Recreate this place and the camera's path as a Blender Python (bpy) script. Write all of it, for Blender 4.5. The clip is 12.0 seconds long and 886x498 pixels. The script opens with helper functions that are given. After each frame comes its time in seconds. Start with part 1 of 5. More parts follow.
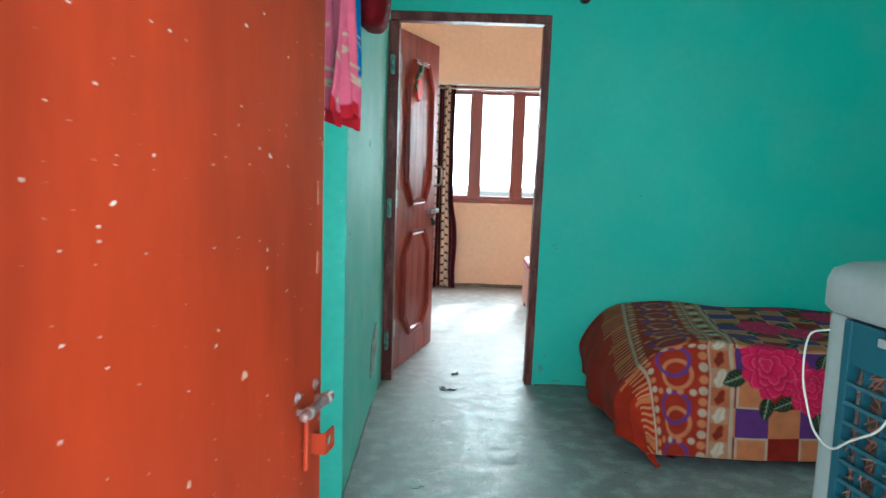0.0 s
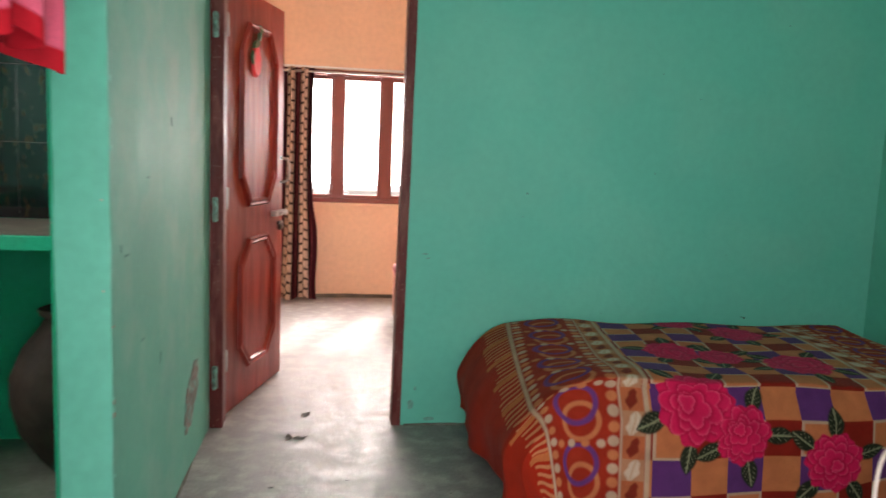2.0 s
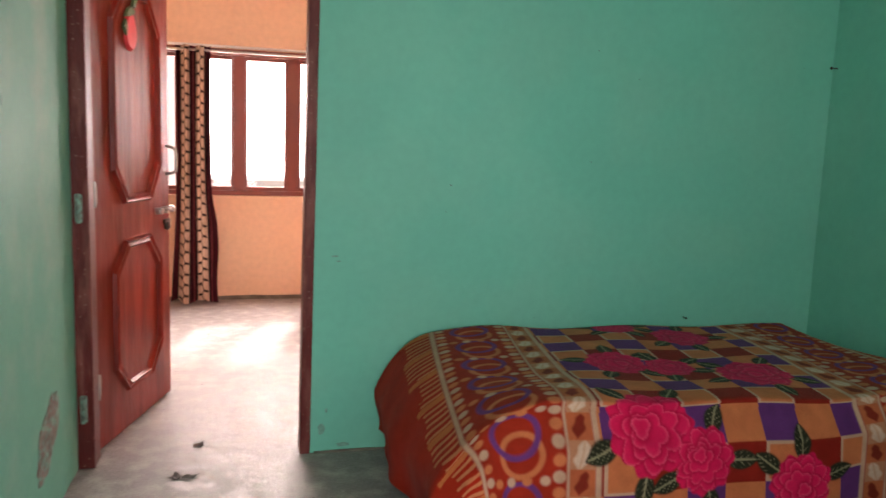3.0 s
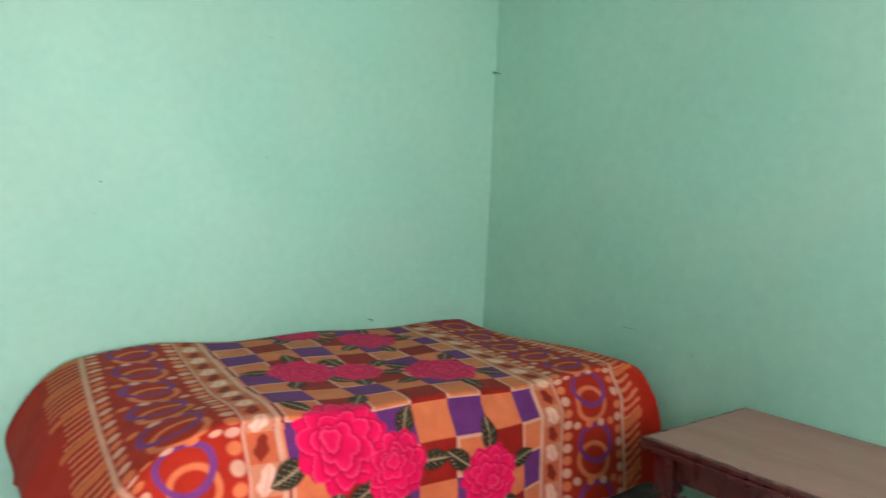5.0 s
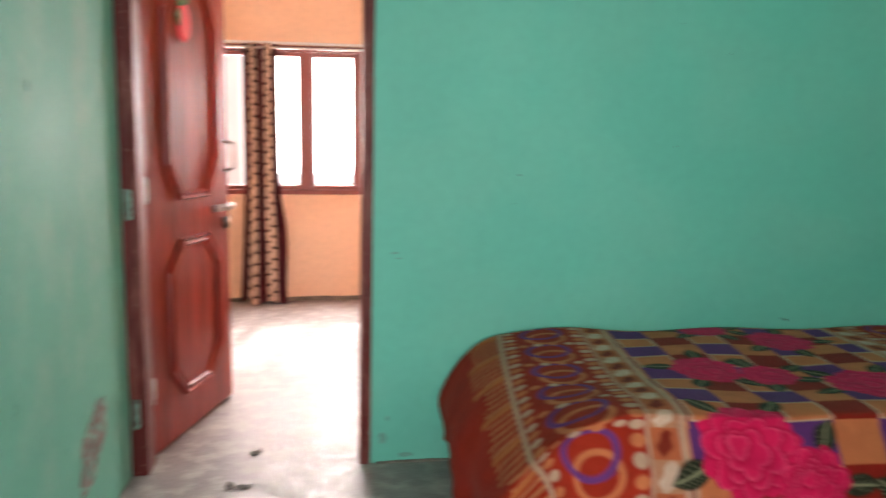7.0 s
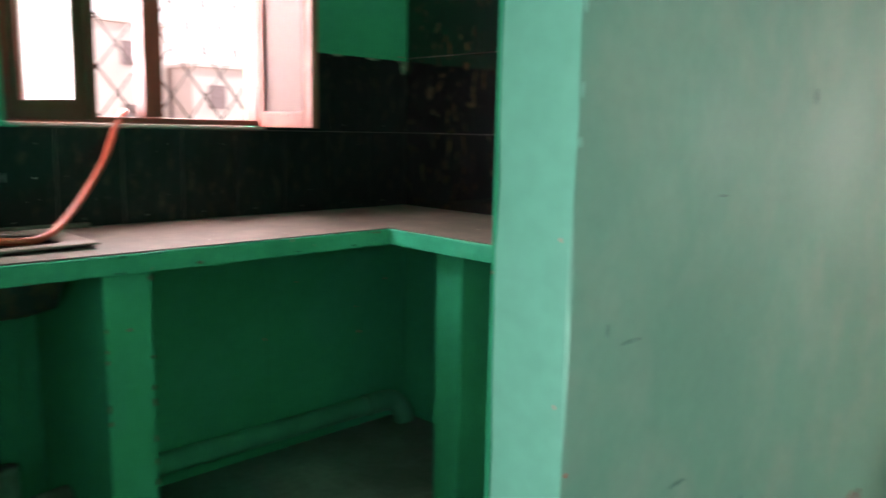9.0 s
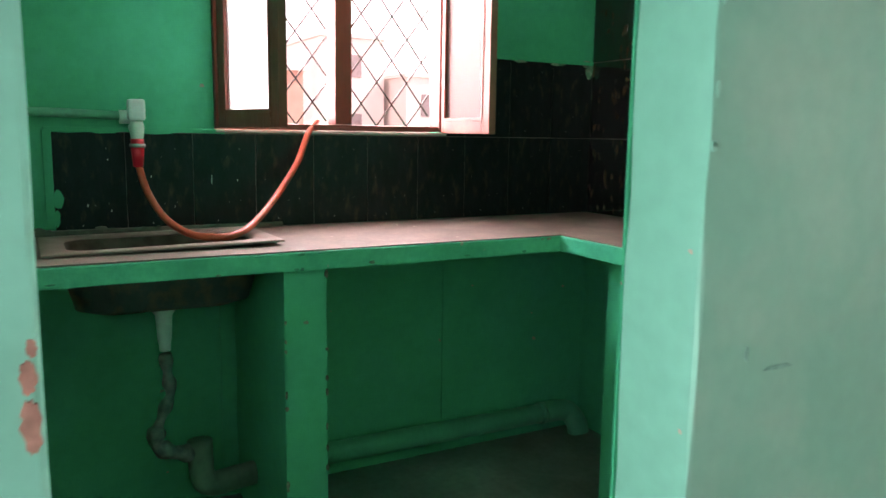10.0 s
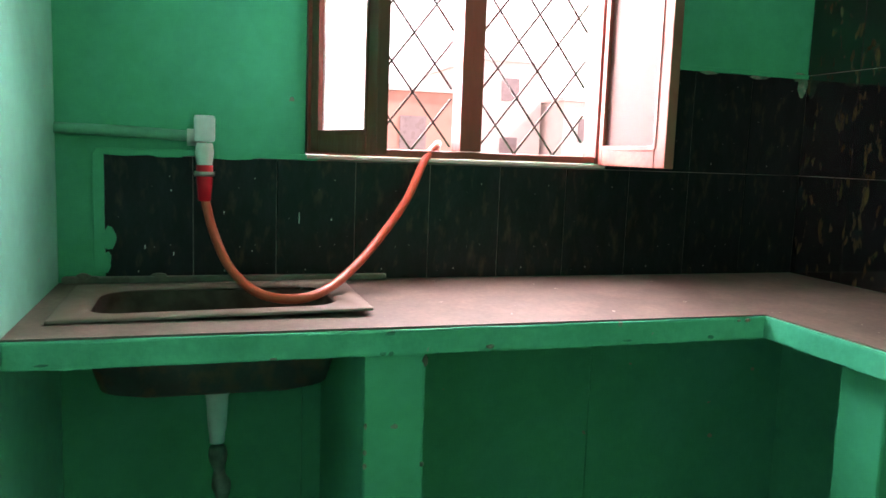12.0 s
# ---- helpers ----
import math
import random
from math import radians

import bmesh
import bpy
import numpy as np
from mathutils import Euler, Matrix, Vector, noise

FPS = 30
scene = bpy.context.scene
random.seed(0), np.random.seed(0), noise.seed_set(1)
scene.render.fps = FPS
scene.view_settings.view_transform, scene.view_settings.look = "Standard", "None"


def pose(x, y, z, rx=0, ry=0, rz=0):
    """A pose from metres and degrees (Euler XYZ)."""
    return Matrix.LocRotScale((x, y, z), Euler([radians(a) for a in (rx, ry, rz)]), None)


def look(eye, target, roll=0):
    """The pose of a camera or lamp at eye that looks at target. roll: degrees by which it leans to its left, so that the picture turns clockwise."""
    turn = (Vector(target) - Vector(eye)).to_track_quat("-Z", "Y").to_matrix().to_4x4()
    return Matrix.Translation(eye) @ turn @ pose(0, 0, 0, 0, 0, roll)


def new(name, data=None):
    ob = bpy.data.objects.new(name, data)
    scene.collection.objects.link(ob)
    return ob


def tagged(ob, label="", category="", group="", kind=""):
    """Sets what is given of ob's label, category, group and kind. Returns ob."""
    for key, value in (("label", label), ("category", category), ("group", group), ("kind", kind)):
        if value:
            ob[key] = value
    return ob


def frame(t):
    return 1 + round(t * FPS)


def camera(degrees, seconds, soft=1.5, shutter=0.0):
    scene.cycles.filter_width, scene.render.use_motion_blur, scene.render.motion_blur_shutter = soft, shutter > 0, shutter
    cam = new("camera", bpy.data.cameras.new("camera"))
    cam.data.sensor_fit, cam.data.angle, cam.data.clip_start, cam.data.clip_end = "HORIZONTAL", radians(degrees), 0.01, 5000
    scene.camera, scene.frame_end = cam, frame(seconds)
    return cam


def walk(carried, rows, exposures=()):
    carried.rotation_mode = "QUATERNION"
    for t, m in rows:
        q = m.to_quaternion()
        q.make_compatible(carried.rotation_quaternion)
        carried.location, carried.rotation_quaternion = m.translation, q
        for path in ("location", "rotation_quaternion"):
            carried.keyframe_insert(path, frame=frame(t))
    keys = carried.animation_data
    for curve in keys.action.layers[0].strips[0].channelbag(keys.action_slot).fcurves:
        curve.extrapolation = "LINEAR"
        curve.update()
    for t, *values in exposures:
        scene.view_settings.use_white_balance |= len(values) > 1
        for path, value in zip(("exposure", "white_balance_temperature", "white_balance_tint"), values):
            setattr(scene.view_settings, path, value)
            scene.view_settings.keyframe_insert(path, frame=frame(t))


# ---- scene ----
cam = camera(60.0, 12.0, shutter=0.5)
PATH = [
    (0, (0.367, -0.113, 1.331), (0.358, 1.871, 1.076), 1.9),
    (0.5, (0.379, 0.119, 1.316), (0.438, 2.101, 1.059), 2.1),
    (1, (0.437, 0.339, 1.311), (0.542, 2.319, 1.051), 2.1),
    (1.5, (0.481, 0.476, 1.307), (0.656, 2.45, 1.041), 2.5),
    (2, (0.507, 0.715, 1.28), (0.817, 2.676, 1.035), 2.3),
    (2.5, (0.517, 0.967, 1.289), (0.962, 2.902, 1.045), 2.1),
    (2.7, (0.547, 1.052, 1.285), (1.017, 2.979, 1.026), 2.1),
    (4.3, (0.7, 1.35, 1.2), (1.658, 3.093, 0.99), 2.1),
    (4.5, (0.715, 1.361, 1.194), (1.757, 3.056, 0.992), 2.2),
    (5, (0.718, 1.363, 1.193), (1.96, 2.919, 0.999), 2.6),
    (5.5, (0.718, 1.363, 1.192), (2.092, 2.803, 0.995), 3.0),
    (6, (0.719, 1.364, 1.192), (1.987, 2.894, 0.967), 2.6),
    (6.5, (0.719, 1.364, 1.192), (1.572, 3.157, 0.954), 1.4),
    (7, (0.693, 1.371, 1.22), (1.014, 3.327, 0.953), 0.8),
    (7.5, (0.598, 1.556, 1.287), (0.502, 3.52, 0.923), 1.4),
    (7.7, (0.517, 1.697, 1.341), (0.272, 3.638, 0.926), 2.0),
    (9.3, (0.618, 1.9, 1.267), (-0.966, 3.083, 0.964), 0.8),
    (9.5, (0.673, 1.922, 1.288), (-0.983, 2.996, 0.963), 0.5),
    (9.7, (0.682, 1.928, 1.29), (-1.014, 2.937, 0.963), 0.5),
    (10, (0.625, 1.968, 1.272), (-1.106, 2.924, 0.975), 0.9),
    (10.5, (0.425, 2.078, 1.266), (-1.353, 2.943, 0.964), 1.7),
    (11, (0.247, 2.149, 1.295), (-1.596, 2.87, 1.005), 1.9),
    (11.5, (0.111, 2.227, 1.289), (-1.781, 2.818, 1.022), 1.9),
    (12, (0.053, 2.279, 1.291), (-1.839, 2.878, 1.044), 2.1),
]

# ---- light ----
EXPO = [(0, 0.1, 4950, -12), (0.8, 0.05, 5150, -6), (1.6, 0.12, 6100, 10), (2.6, 0.15, 7050, 26), (4.3, 0.65, 7200, 40), (5.0, 1.45, 7900, 67), (5.6, 1.45, 7950, 68), (6.4, 1.35, 7800, 58), (7.0, 0.5, 6700, 22), (7.7, 0.1, 6600, 15), (9.3, 0.38, 6950, 34), (10.5, 0.74, 7000, 38), (12, 0.75, 7000, 38)]
walk(cam, [(t, look(eye, target, roll)) for t, eye, target, roll in PATH], EXPO)

world = bpy.data.worlds.new("World")
scene.world = world
world.use_nodes = True
wn = world.node_tree.nodes
sky = wn.new("ShaderNodeTexSky")
sky.sky_type = 'NISHITA'
sky.sun_disc = False
sky.sun_elevation = radians(43)
sky.sun_rotation = radians(19)
sky.dust_density = 3.0
world.node_tree.links.new(sky.outputs[0], wn["Background"].inputs[0])
wn["Background"].inputs[1].default_value = 0.15


def lamp_area(name, eye, target, w, h, watts, colour=(1, 0.97, 0.93), spread=180):
    d = bpy.data.lights.new(name, 'AREA')
    d.shape, d.size, d.size_y, d.energy, d.color = 'RECTANGLE', w, h, watts, colour
    d.spread = radians(spread)
    ob = new(name, d)
    ob.matrix_world = look(eye, target)
    return ob


sun = bpy.data.lights.new("sun", 'SUN')
sun.energy, sun.angle, sun.color = 5.0, radians(5.0), (1.0, 0.95, 0.88)
new("sun", sun).matrix_world = look((0, 0, 10), (-0.35, -1.0, 9.0))
lamp_area("daylight_entry", (0.5, 0.22, 1.1), (1.2, 3, 1.3), 0.85, 1.9, 26, spread=160)
# Unseen fill, added to brighten the back wall and bed through an added opening.
lamp_area("added_front_fill", (2.15, 0.22, 1.5), (2.1, 3, 1.3), 1.05, 1.15, 9)
lamp_area("daylight_far_window", (0.85, 7.62, 1.45), (0.8, 5, 0.6), 1.9, 1.0, 160, (1.0, 0.92, 0.86))
lamp_area("daylight_kitchen_window", (-2.15, 3.05, 1.75), (-0.6, 3.0, 1.0), 0.8, 0.9, 50)

# ---- materials ----


def rgb(c):
    return (*c, 1.0)


def mat(name, colour, rough=0.6, metal=0.0, vary=0.12, grain=0.05, scale=3.0, fine=60.0, bump=0.15, spec=0.5, second=None, stretch=(1, 1, 1), coat=0.0, blotch=(0.45, 0.62), rvar=0.08):
    """A surface with a slow and a fine variation, an optional second colour in blotches, and fine relief."""
    m = bpy.data.materials.new(name)
    m.use_nodes = True
    nt, n, l = m.node_tree, m.node_tree.nodes, m.node_tree.links
    b = n["Principled BSDF"]
    tc = n.new("ShaderNodeTexCoord")
    mp = n.new("ShaderNodeMapping")
    mp.inputs["Scale"].default_value = stretch
    l.new(tc.outputs["Object"], mp.inputs[0])
    big, small = n.new("ShaderNodeTexNoise"), n.new("ShaderNodeTexNoise")
    big.inputs["Scale"].default_value, big.inputs["Detail"].default_value = scale, 5
    small.inputs["Scale"].default_value, small.inputs["Detail"].default_value = fine, 4
    l.new(mp.outputs[0], big.inputs["Vector"])
    l.new(mp.outputs[0], small.inputs["Vector"])
    r1 = n.new("ShaderNodeMapRange")
    r1.inputs[1].default_value, r1.inputs[2].default_value, r1.inputs[3].default_value, r1.inputs[4].default_value = 0.3, 0.7, 1 - vary, 1 + vary
    r2 = n.new("ShaderNodeMapRange")
    r2.inputs[1].default_value, r2.inputs[2].default_value, r2.inputs[3].default_value, r2.inputs[4].default_value = 0.3, 0.7, 1 - grain, 1 + grain
    l.new(big.outputs[0], r1.inputs[0])
    l.new(small.outputs[0], r2.inputs[0])
    mul = n.new("ShaderNodeMath")
    mul.operation = 'MULTIPLY'
    l.new(r1.outputs[0], mul.inputs[0])
    l.new(r2.outputs[0], mul.inputs[1])
    base = n.new("ShaderNodeMix")
    base.data_type = 'RGBA'
    base.inputs[6].default_value = rgb(colour)
    base.inputs[7].default_value = rgb(second or colour)
    blot = n.new("ShaderNodeTexNoise")
    blot.inputs["Scale"].default_value, blot.inputs["Detail"].default_value = scale * 1.7, 8
    l.new(mp.outputs[0], blot.inputs["Vector"])
    r3 = n.new("ShaderNodeMapRange")
    r3.inputs[1].default_value, r3.inputs[2].default_value = blotch
    l.new(blot.outputs[0], r3.inputs[0])
    l.new(r3.outputs[0], base.inputs[0])
    sc = n.new("ShaderNodeVectorMath")
    sc.operation = 'SCALE'
    l.new(base.outputs[2], sc.inputs[0])
    l.new(mul.outputs[0], sc.inputs["Scale"])
    l.new(sc.outputs[0], b.inputs["Base Color"])
    r4 = n.new("ShaderNodeMapRange")
    r4.inputs[1].default_value, r4.inputs[2].default_value, r4.inputs[3].default_value, r4.inputs[4].default_value = 0.3, 0.7, max(0.02, rough - rvar), min(1, rough + rvar)
    l.new(blot.outputs[0], r4.inputs[0])
    l.new(r4.outputs[0], b.inputs["Roughness"])
    b.inputs["Metallic"].default_value = metal
    b.inputs["Specular IOR Level"].default_value = spec
    b.inputs["Coat Weight"].default_value = coat
    if bump:
        bp = n.new("ShaderNodeBump")
        bp.inputs["Strength"].default_value, bp.inputs["Distance"].default_value = bump, 0.01
        add = n.new("ShaderNodeMath")
        add.operation = 'MULTIPLY_ADD'
        add.inputs[1].default_value = 0.35
        l.new(small.outputs[0], add.inputs[0])
        l.new(blot.outputs[0], add.inputs[2])
        l.new(add.outputs[0], bp.inputs["Height"])
        l.new(bp.outputs[0], b.inputs["Normal"])
    return m


def specks(m, colour, scale, size, where=0.5, plane="xz"):
    """Small chips of another colour over a material made by mat(), laid out in one plane."""
    n, l = m.node_tree.nodes, m.node_tree.links
    b = n["Principled BSDF"]
    old = b.inputs["Base Color"].links[0].from_socket
    tc = n.new("ShaderNodeTexCoord")
    sp, cb = n.new("ShaderNodeSeparateXYZ"), n.new("ShaderNodeCombineXYZ")
    l.new(tc.outputs["Object"], sp.inputs[0])
    for k in (0, 1):
        l.new(sp.outputs["xyz".index(plane[k])], cb.inputs[k])
    dn = n.new("ShaderNodeTexNoise")
    dn.inputs["Scale"].default_value, dn.inputs["Detail"].default_value = scale * 4, 4
    dm = n.new("ShaderNodeMix")
    dm.data_type = 'VECTOR'
    dm.inputs[0].default_value = 0.25 / scale
    l.new(tc.outputs["Object"], dn.inputs["Vector"])
    l.new(cb.outputs[0], dm.inputs[4])
    l.new(dn.outputs["Color"], dm.inputs[5])
    v = n.new("ShaderNodeTexVoronoi")
    v.voronoi_dimensions = '2D'
    v.inputs["Scale"].default_value = scale
    l.new(dm.outputs[1], v.inputs["Vector"])
    lt = n.new("ShaderNodeMath")
    lt.operation = 'LESS_THAN'
    l.new(v.outputs["Distance"], lt.inputs[0])
    ms = n.new("ShaderNodeSeparateColor")
    l.new(v.outputs["Color"], ms.inputs[0])
    sz = n.new("ShaderNodeMapRange")
    sz.inputs[1].default_value, sz.inputs[2].default_value, sz.inputs[3].default_value, sz.inputs[4].default_value = where, 1.0, 0.0, size
    l.new(ms.outputs[0], sz.inputs[0])
    l.new(sz.outputs[0], lt.inputs[1])
    mx = n.new("ShaderNodeMix")
    mx.data_type = 'RGBA'
    l.new(lt.outputs[0], mx.inputs[0])
    l.new(old, mx.inputs[6])
    mx.inputs[7].default_value = rgb(colour)
    l.new(mx.outputs[2], b.inputs["Base Color"])
    return m


M_TEAL = specks(mat("mint_paint", (0.13, 0.575, 0.455), 0.5, vary=0.05, grain=0.03, scale=1.3, fine=25, bump=0.4, second=(0.155, 0.58, 0.46), spec=0.3), (0.12, 0.30, 0.25), 5.0, 0.022, 0.8)
# Mint turned greyer with pale blotches: wear plus gloss put into the colour.
M_LEFT = mat("worn_mint_with_sheen", (0.18, 0.50, 0.39), 0.68, vary=0.06, grain=0.03, scale=2.2, fine=40, bump=0.12, second=(0.27, 0.53, 0.43), blotch=(0.47, 0.68), spec=0.14)
M_JAMB = specks(mat("brighter_mint_paint", (0.19, 0.64, 0.51), 0.42, vary=0.08, scale=2.0, fine=30, bump=0.25), (0.6, 0.5, 0.42), 9.0, 0.035, 0.8)
M_GREEN = specks(mat("green_paint", (0.007, 0.45, 0.245), 0.5, spec=0.15, vary=0.10, grain=0.05, scale=2.2, fine=30, bump=0.25, second=(0.018, 0.44, 0.265)), (0.35, 0.32, 0.25), 7.0, 0.05, 0.85, "yz")
M_SLAB = specks(mat("green_counter_edge", (0.009, 0.43, 0.26), 0.5, spec=0.25, vary=0.15, grain=0.08, scale=5, fine=50, bump=0.4, second=(0.03, 0.47, 0.29)), (0.4, 0.35, 0.28), 12.0, 0.08, 0.85, "yz")
M_CREAM = mat("cream_paint", (0.82, 0.57, 0.39), 0.6, vary=0.05, scale=1.2, fine=25, bump=0.15)
M_CEIL = mat("ceiling_whitewash", (0.75, 0.76, 0.74), 0.8, vary=0.06, scale=1.2, bump=0.15)
M_OUT = mat("outer_plaster", (0.55, 0.48, 0.42), 0.85, vary=0.12, scale=1.5, bump=0.3)
M_FLOOR = specks(mat("cement_floor", (0.26, 0.245, 0.235), 0.50, rvar=0.16, spec=0.35, vary=0.10, grain=0.16, scale=6.0, fine=90, bump=0.35, second=(0.40, 0.385, 0.365), blotch=(0.45, 0.64)), (0.09, 0.09, 0.085), 7.0, 0.05, 0.8, "xy")
M_KFLOOR = mat("kitchen_cement", (0.21, 0.195, 0.165), 0.5, vary=0.25, grain=0.1, scale=2.5, fine=40, bump=0.25, second=(0.28, 0.255, 0.215))
M_SLABDARK = mat("stained_green_edge", (0.012, 0.24, 0.15), 0.6, vary=0.3, scale=20, bump=0.3)
M_COUNTER = specks(mat("dusty_counter_stone", (0.15, 0.105, 0.088), 0.7, vary=0.16, grain=0.12, scale=5, fine=80, bump=0.15, second=(0.20, 0.142, 0.12)), (0.5, 0.42, 0.37), 14.0, 0.06, 0.85, "xy")
M_ORANGE = specks(specks(specks(mat("orange_enamel", (0.34, 0.030, 0.007), 0.42, spec=0.25, vary=0.16, grain=0.06, scale=2.6, fine=24, bump=0.18, second=(0.27, 0.024, 0.006), stretch=(1, 1, 0.35)), (0.60, 0.47, 0.42), 14.0, 0.045, 0.5), (0.50, 0.24, 0.17), 7.0, 0.06, 0.8), (0.62, 0.55, 0.52), 31.0, 0.055, 0.72)
M_MAROON = mat("maroon_enamel", (0.24, 0.019, 0.010), 0.36, spec=0.3, vary=0.15, grain=0.08, scale=4, fine=30, bump=0.35, second=(0.16, 0.014, 0.009), stretch=(2, 2, 0.3), coat=0.0)
M_FRAME = specks(mat("worn_maroon_frame", (0.12, 0.014, 0.012), 0.45, spec=0.3, vary=0.2, grain=0.12, scale=6, fine=50, bump=0.5, second=(0.20, 0.06, 0.05), stretch=(2, 2, 0.5)), (0.30, 0.16, 0.13), 55.0, 0.16, 0.75)
M_WINFRAME = mat("maroon_window_wood", (0.22, 0.05, 0.035), 0.4, vary=0.15, scale=5, fine=40, bump=0.3, stretch=(2, 2, 0.5))
# Lighter copy of M_WINFRAME: daylight on the right sash is in the colour.
M_SASHLIT = mat("lit_window_sash", (0.40, 0.12, 0.085), 0.45, vary=0.15, scale=5, fine=40, bump=0.25, second=(0.30, 0.085, 0.06))
M_STEEL = mat("aged_steel", (0.45, 0.43, 0.42), 0.38, metal=0.9, vary=0.15, scale=20, fine=90, bump=0.1)
M_DARKIRON = mat("dark_iron", (0.05, 0.035, 0.03), 0.5, metal=0.6, vary=0.2, scale=20, bump=0.1)
M_WHITEPL = mat("white_plastic", (0.72, 0.73, 0.74), 0.35, vary=0.04, scale=8, bump=0.0)
M_GREYPL = mat("grey_plastic", (0.40, 0.42, 0.42), 0.4, vary=0.06, scale=8, bump=0.0)
M_BOARD = mat("pale_grey_board", (0.50, 0.55, 0.62), 0.5, vary=0.05, scale=4, bump=0.05)
M_DARK = mat("dark_slot", (0.03, 0.03, 0.03), 0.6, vary=0.1, bump=0)
M_TABLETOP = specks(mat("dusty_brown_laminate", (0.27, 0.165, 0.14), 0.5, vary=0.10, grain=0.05, scale=3, fine=60, bump=0.05, second=(0.31, 0.20, 0.17), stretch=(2.5, 0.6, 1)), (0.06, 0.03, 0.03), 7.0, 0.06, 0.85, "xy")
M_TABLEWOOD = mat("dark_red_wood", (0.065, 0.013, 0.012), 0.3, vary=0.2, grain=0.06, scale=6, fine=60, bump=0.03, stretch=(2, 2, 0.6), coat=0.3)
M_COOLER = mat("grey_cooler_plastic", (0.23, 0.228, 0.22), 0.42, vary=0.05, scale=4, bump=0.03)
M_COOLERBLUE = mat("teal_blue_plastic", (0.014, 0.055, 0.075), 0.45, vary=0.12, scale=6, bump=0.05)
M_WOOL = mat("wood_wool", (0.22, 0.09, 0.055), 0.85, vary=0.35, grain=0.3, scale=25, fine=150, bump=0.6)
M_CORD = mat("cream_cable", (0.46, 0.40, 0.36), 0.45, vary=0.05, bump=0)
M_PINK = mat("pink_window_cloth", (0.6, 0.12, 0.2), 0.8, vary=0.1, bump=0.1)
M_RED = mat("red_cloth", (0.42, 0.01, 0.02), 0.55, vary=0.12, fine=200, bump=0.1)
M_HOSE = mat("orange_rubber_hose", (0.58, 0.085, 0.04), 0.4, vary=0.15, scale=12, bump=0.05)
M_REDPL = mat("bright_red_plastic", (0.85, 0.012, 0.03), 0.35, vary=0.05, bump=0)
M_PVC = mat("white_pvc", (0.60, 0.62, 0.58), 0.4, vary=0.12, scale=10, bump=0.05)
M_GPIPE = mat("green_painted_pipe", (0.06, 0.38, 0.24), 0.45, vary=0.15, scale=8, bump=0.2)
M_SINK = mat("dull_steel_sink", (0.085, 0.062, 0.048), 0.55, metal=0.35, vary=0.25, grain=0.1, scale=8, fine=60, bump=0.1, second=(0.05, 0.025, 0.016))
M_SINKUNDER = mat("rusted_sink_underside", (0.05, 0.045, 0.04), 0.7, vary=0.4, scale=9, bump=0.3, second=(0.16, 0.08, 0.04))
M_MORTAR = mat("grey_mortar", (0.16, 0.15, 0.12), 0.9, vary=0.3, scale=12, bump=0.5)
M_GREYFOIL = mat("wrapped_pipe", (0.16, 0.15, 0.13), 0.5, vary=0.5, scale=30, bump=0.5)
M_MATTRESS = mat("mattress_ticking", (0.25, 0.12, 0.10), 0.9, vary=0.1, bump=0.1)
M_BRICK = mat("pale_brick_wall", (0.55, 0.30, 0.24), 0.85, vary=0.15, scale=1.0, bump=0.2)
M_PALE = mat("pale_facade", (0.75, 0.68, 0.64), 0.85, vary=0.08, scale=0.6, bump=0.1)
M_GROUND = mat("dusty_ground", (0.52, 0.45, 0.38), 0.95, vary=0.2, scale=0.3, fine=8, bump=0.2)


def glass(name, colour, rough, alpha_mix):
    m = bpy.data.materials.new(name)
    m.use_nodes = True
    n, l = m.node_tree.nodes, m.node_tree.links
    b = n["Principled BSDF"]
    b.inputs["Base Color"].default_value = rgb(colour)
    b.inputs["Roughness"].default_value = rough
    b.inputs["Transmission Weight"].default_value = alpha_mix
    b.inputs["IOR"].default_value = 1.45
    return m


M_GLASS = glass("window_glass", (0.95, 0.97, 0.97), 0.02, 1.0)
M_FROST = glass("frosted_glass", (0.9, 0.92, 0.93), 0.6, 0.9)
# Darker than M_FROST to keep the near window lamp from burning it white.
M_FROST2 = glass("dimmed_pinkish_glass", (0.40, 0.28, 0.26), 0.75, 0.68)

# ---- mesh helpers ----


def add_box(bm, x0, x1, y0, y1, z0, z1, bevel=0.0):
    vs = [bm.verts.new((x, y, z)) for x in (x0, x1) for y in (y0, y1) for z in (z0, z1)]
    fs = [bm.faces.new([vs[i] for i in f]) for f in ((0, 1, 3, 2), (4, 6, 7, 5), (0, 4, 5, 1), (2, 3, 7, 6), (0, 2, 6, 4), (1, 5, 7, 3))]
    bmesh.ops.recalc_face_normals(bm, faces=fs)
    if bevel:
        es = {e for f in fs for e in f.edges}
        bmesh.ops.bevel(bm, geom=list(es), offset=bevel, segments=2, profile=0.6, affect='EDGES')
    return vs


def box(x0, x1, y0, y1, z0, z1, bevel=0.0):
    bm = bmesh.new()
    add_box(bm, x0, x1, y0, y1, z0, z1, bevel)
    return bm


def add_lathe(bm, profile, seg=20, m=Matrix()):
    rings = []
    for r, z in profile:
        rings.append([bm.verts.new(m @ Vector((r * math.cos(2 * math.pi * i / seg), r * math.sin(2 * math.pi * i / seg), z))) for i in range(seg)])
    for a, b in zip(rings, rings[1:]):
        for i in range(seg):
            bm.faces.new((a[i], a[(i + 1) % seg], b[(i + 1) % seg], b[i]))
    bm.faces.new(rings[0][::-1])
    bm.faces.new(rings[-1])
    for f in bm.faces:
        f.smooth = True
    return bm


def lathe(profile, seg=20, m=Matrix()):
    return add_lathe(bmesh.new(), profile, seg, m)


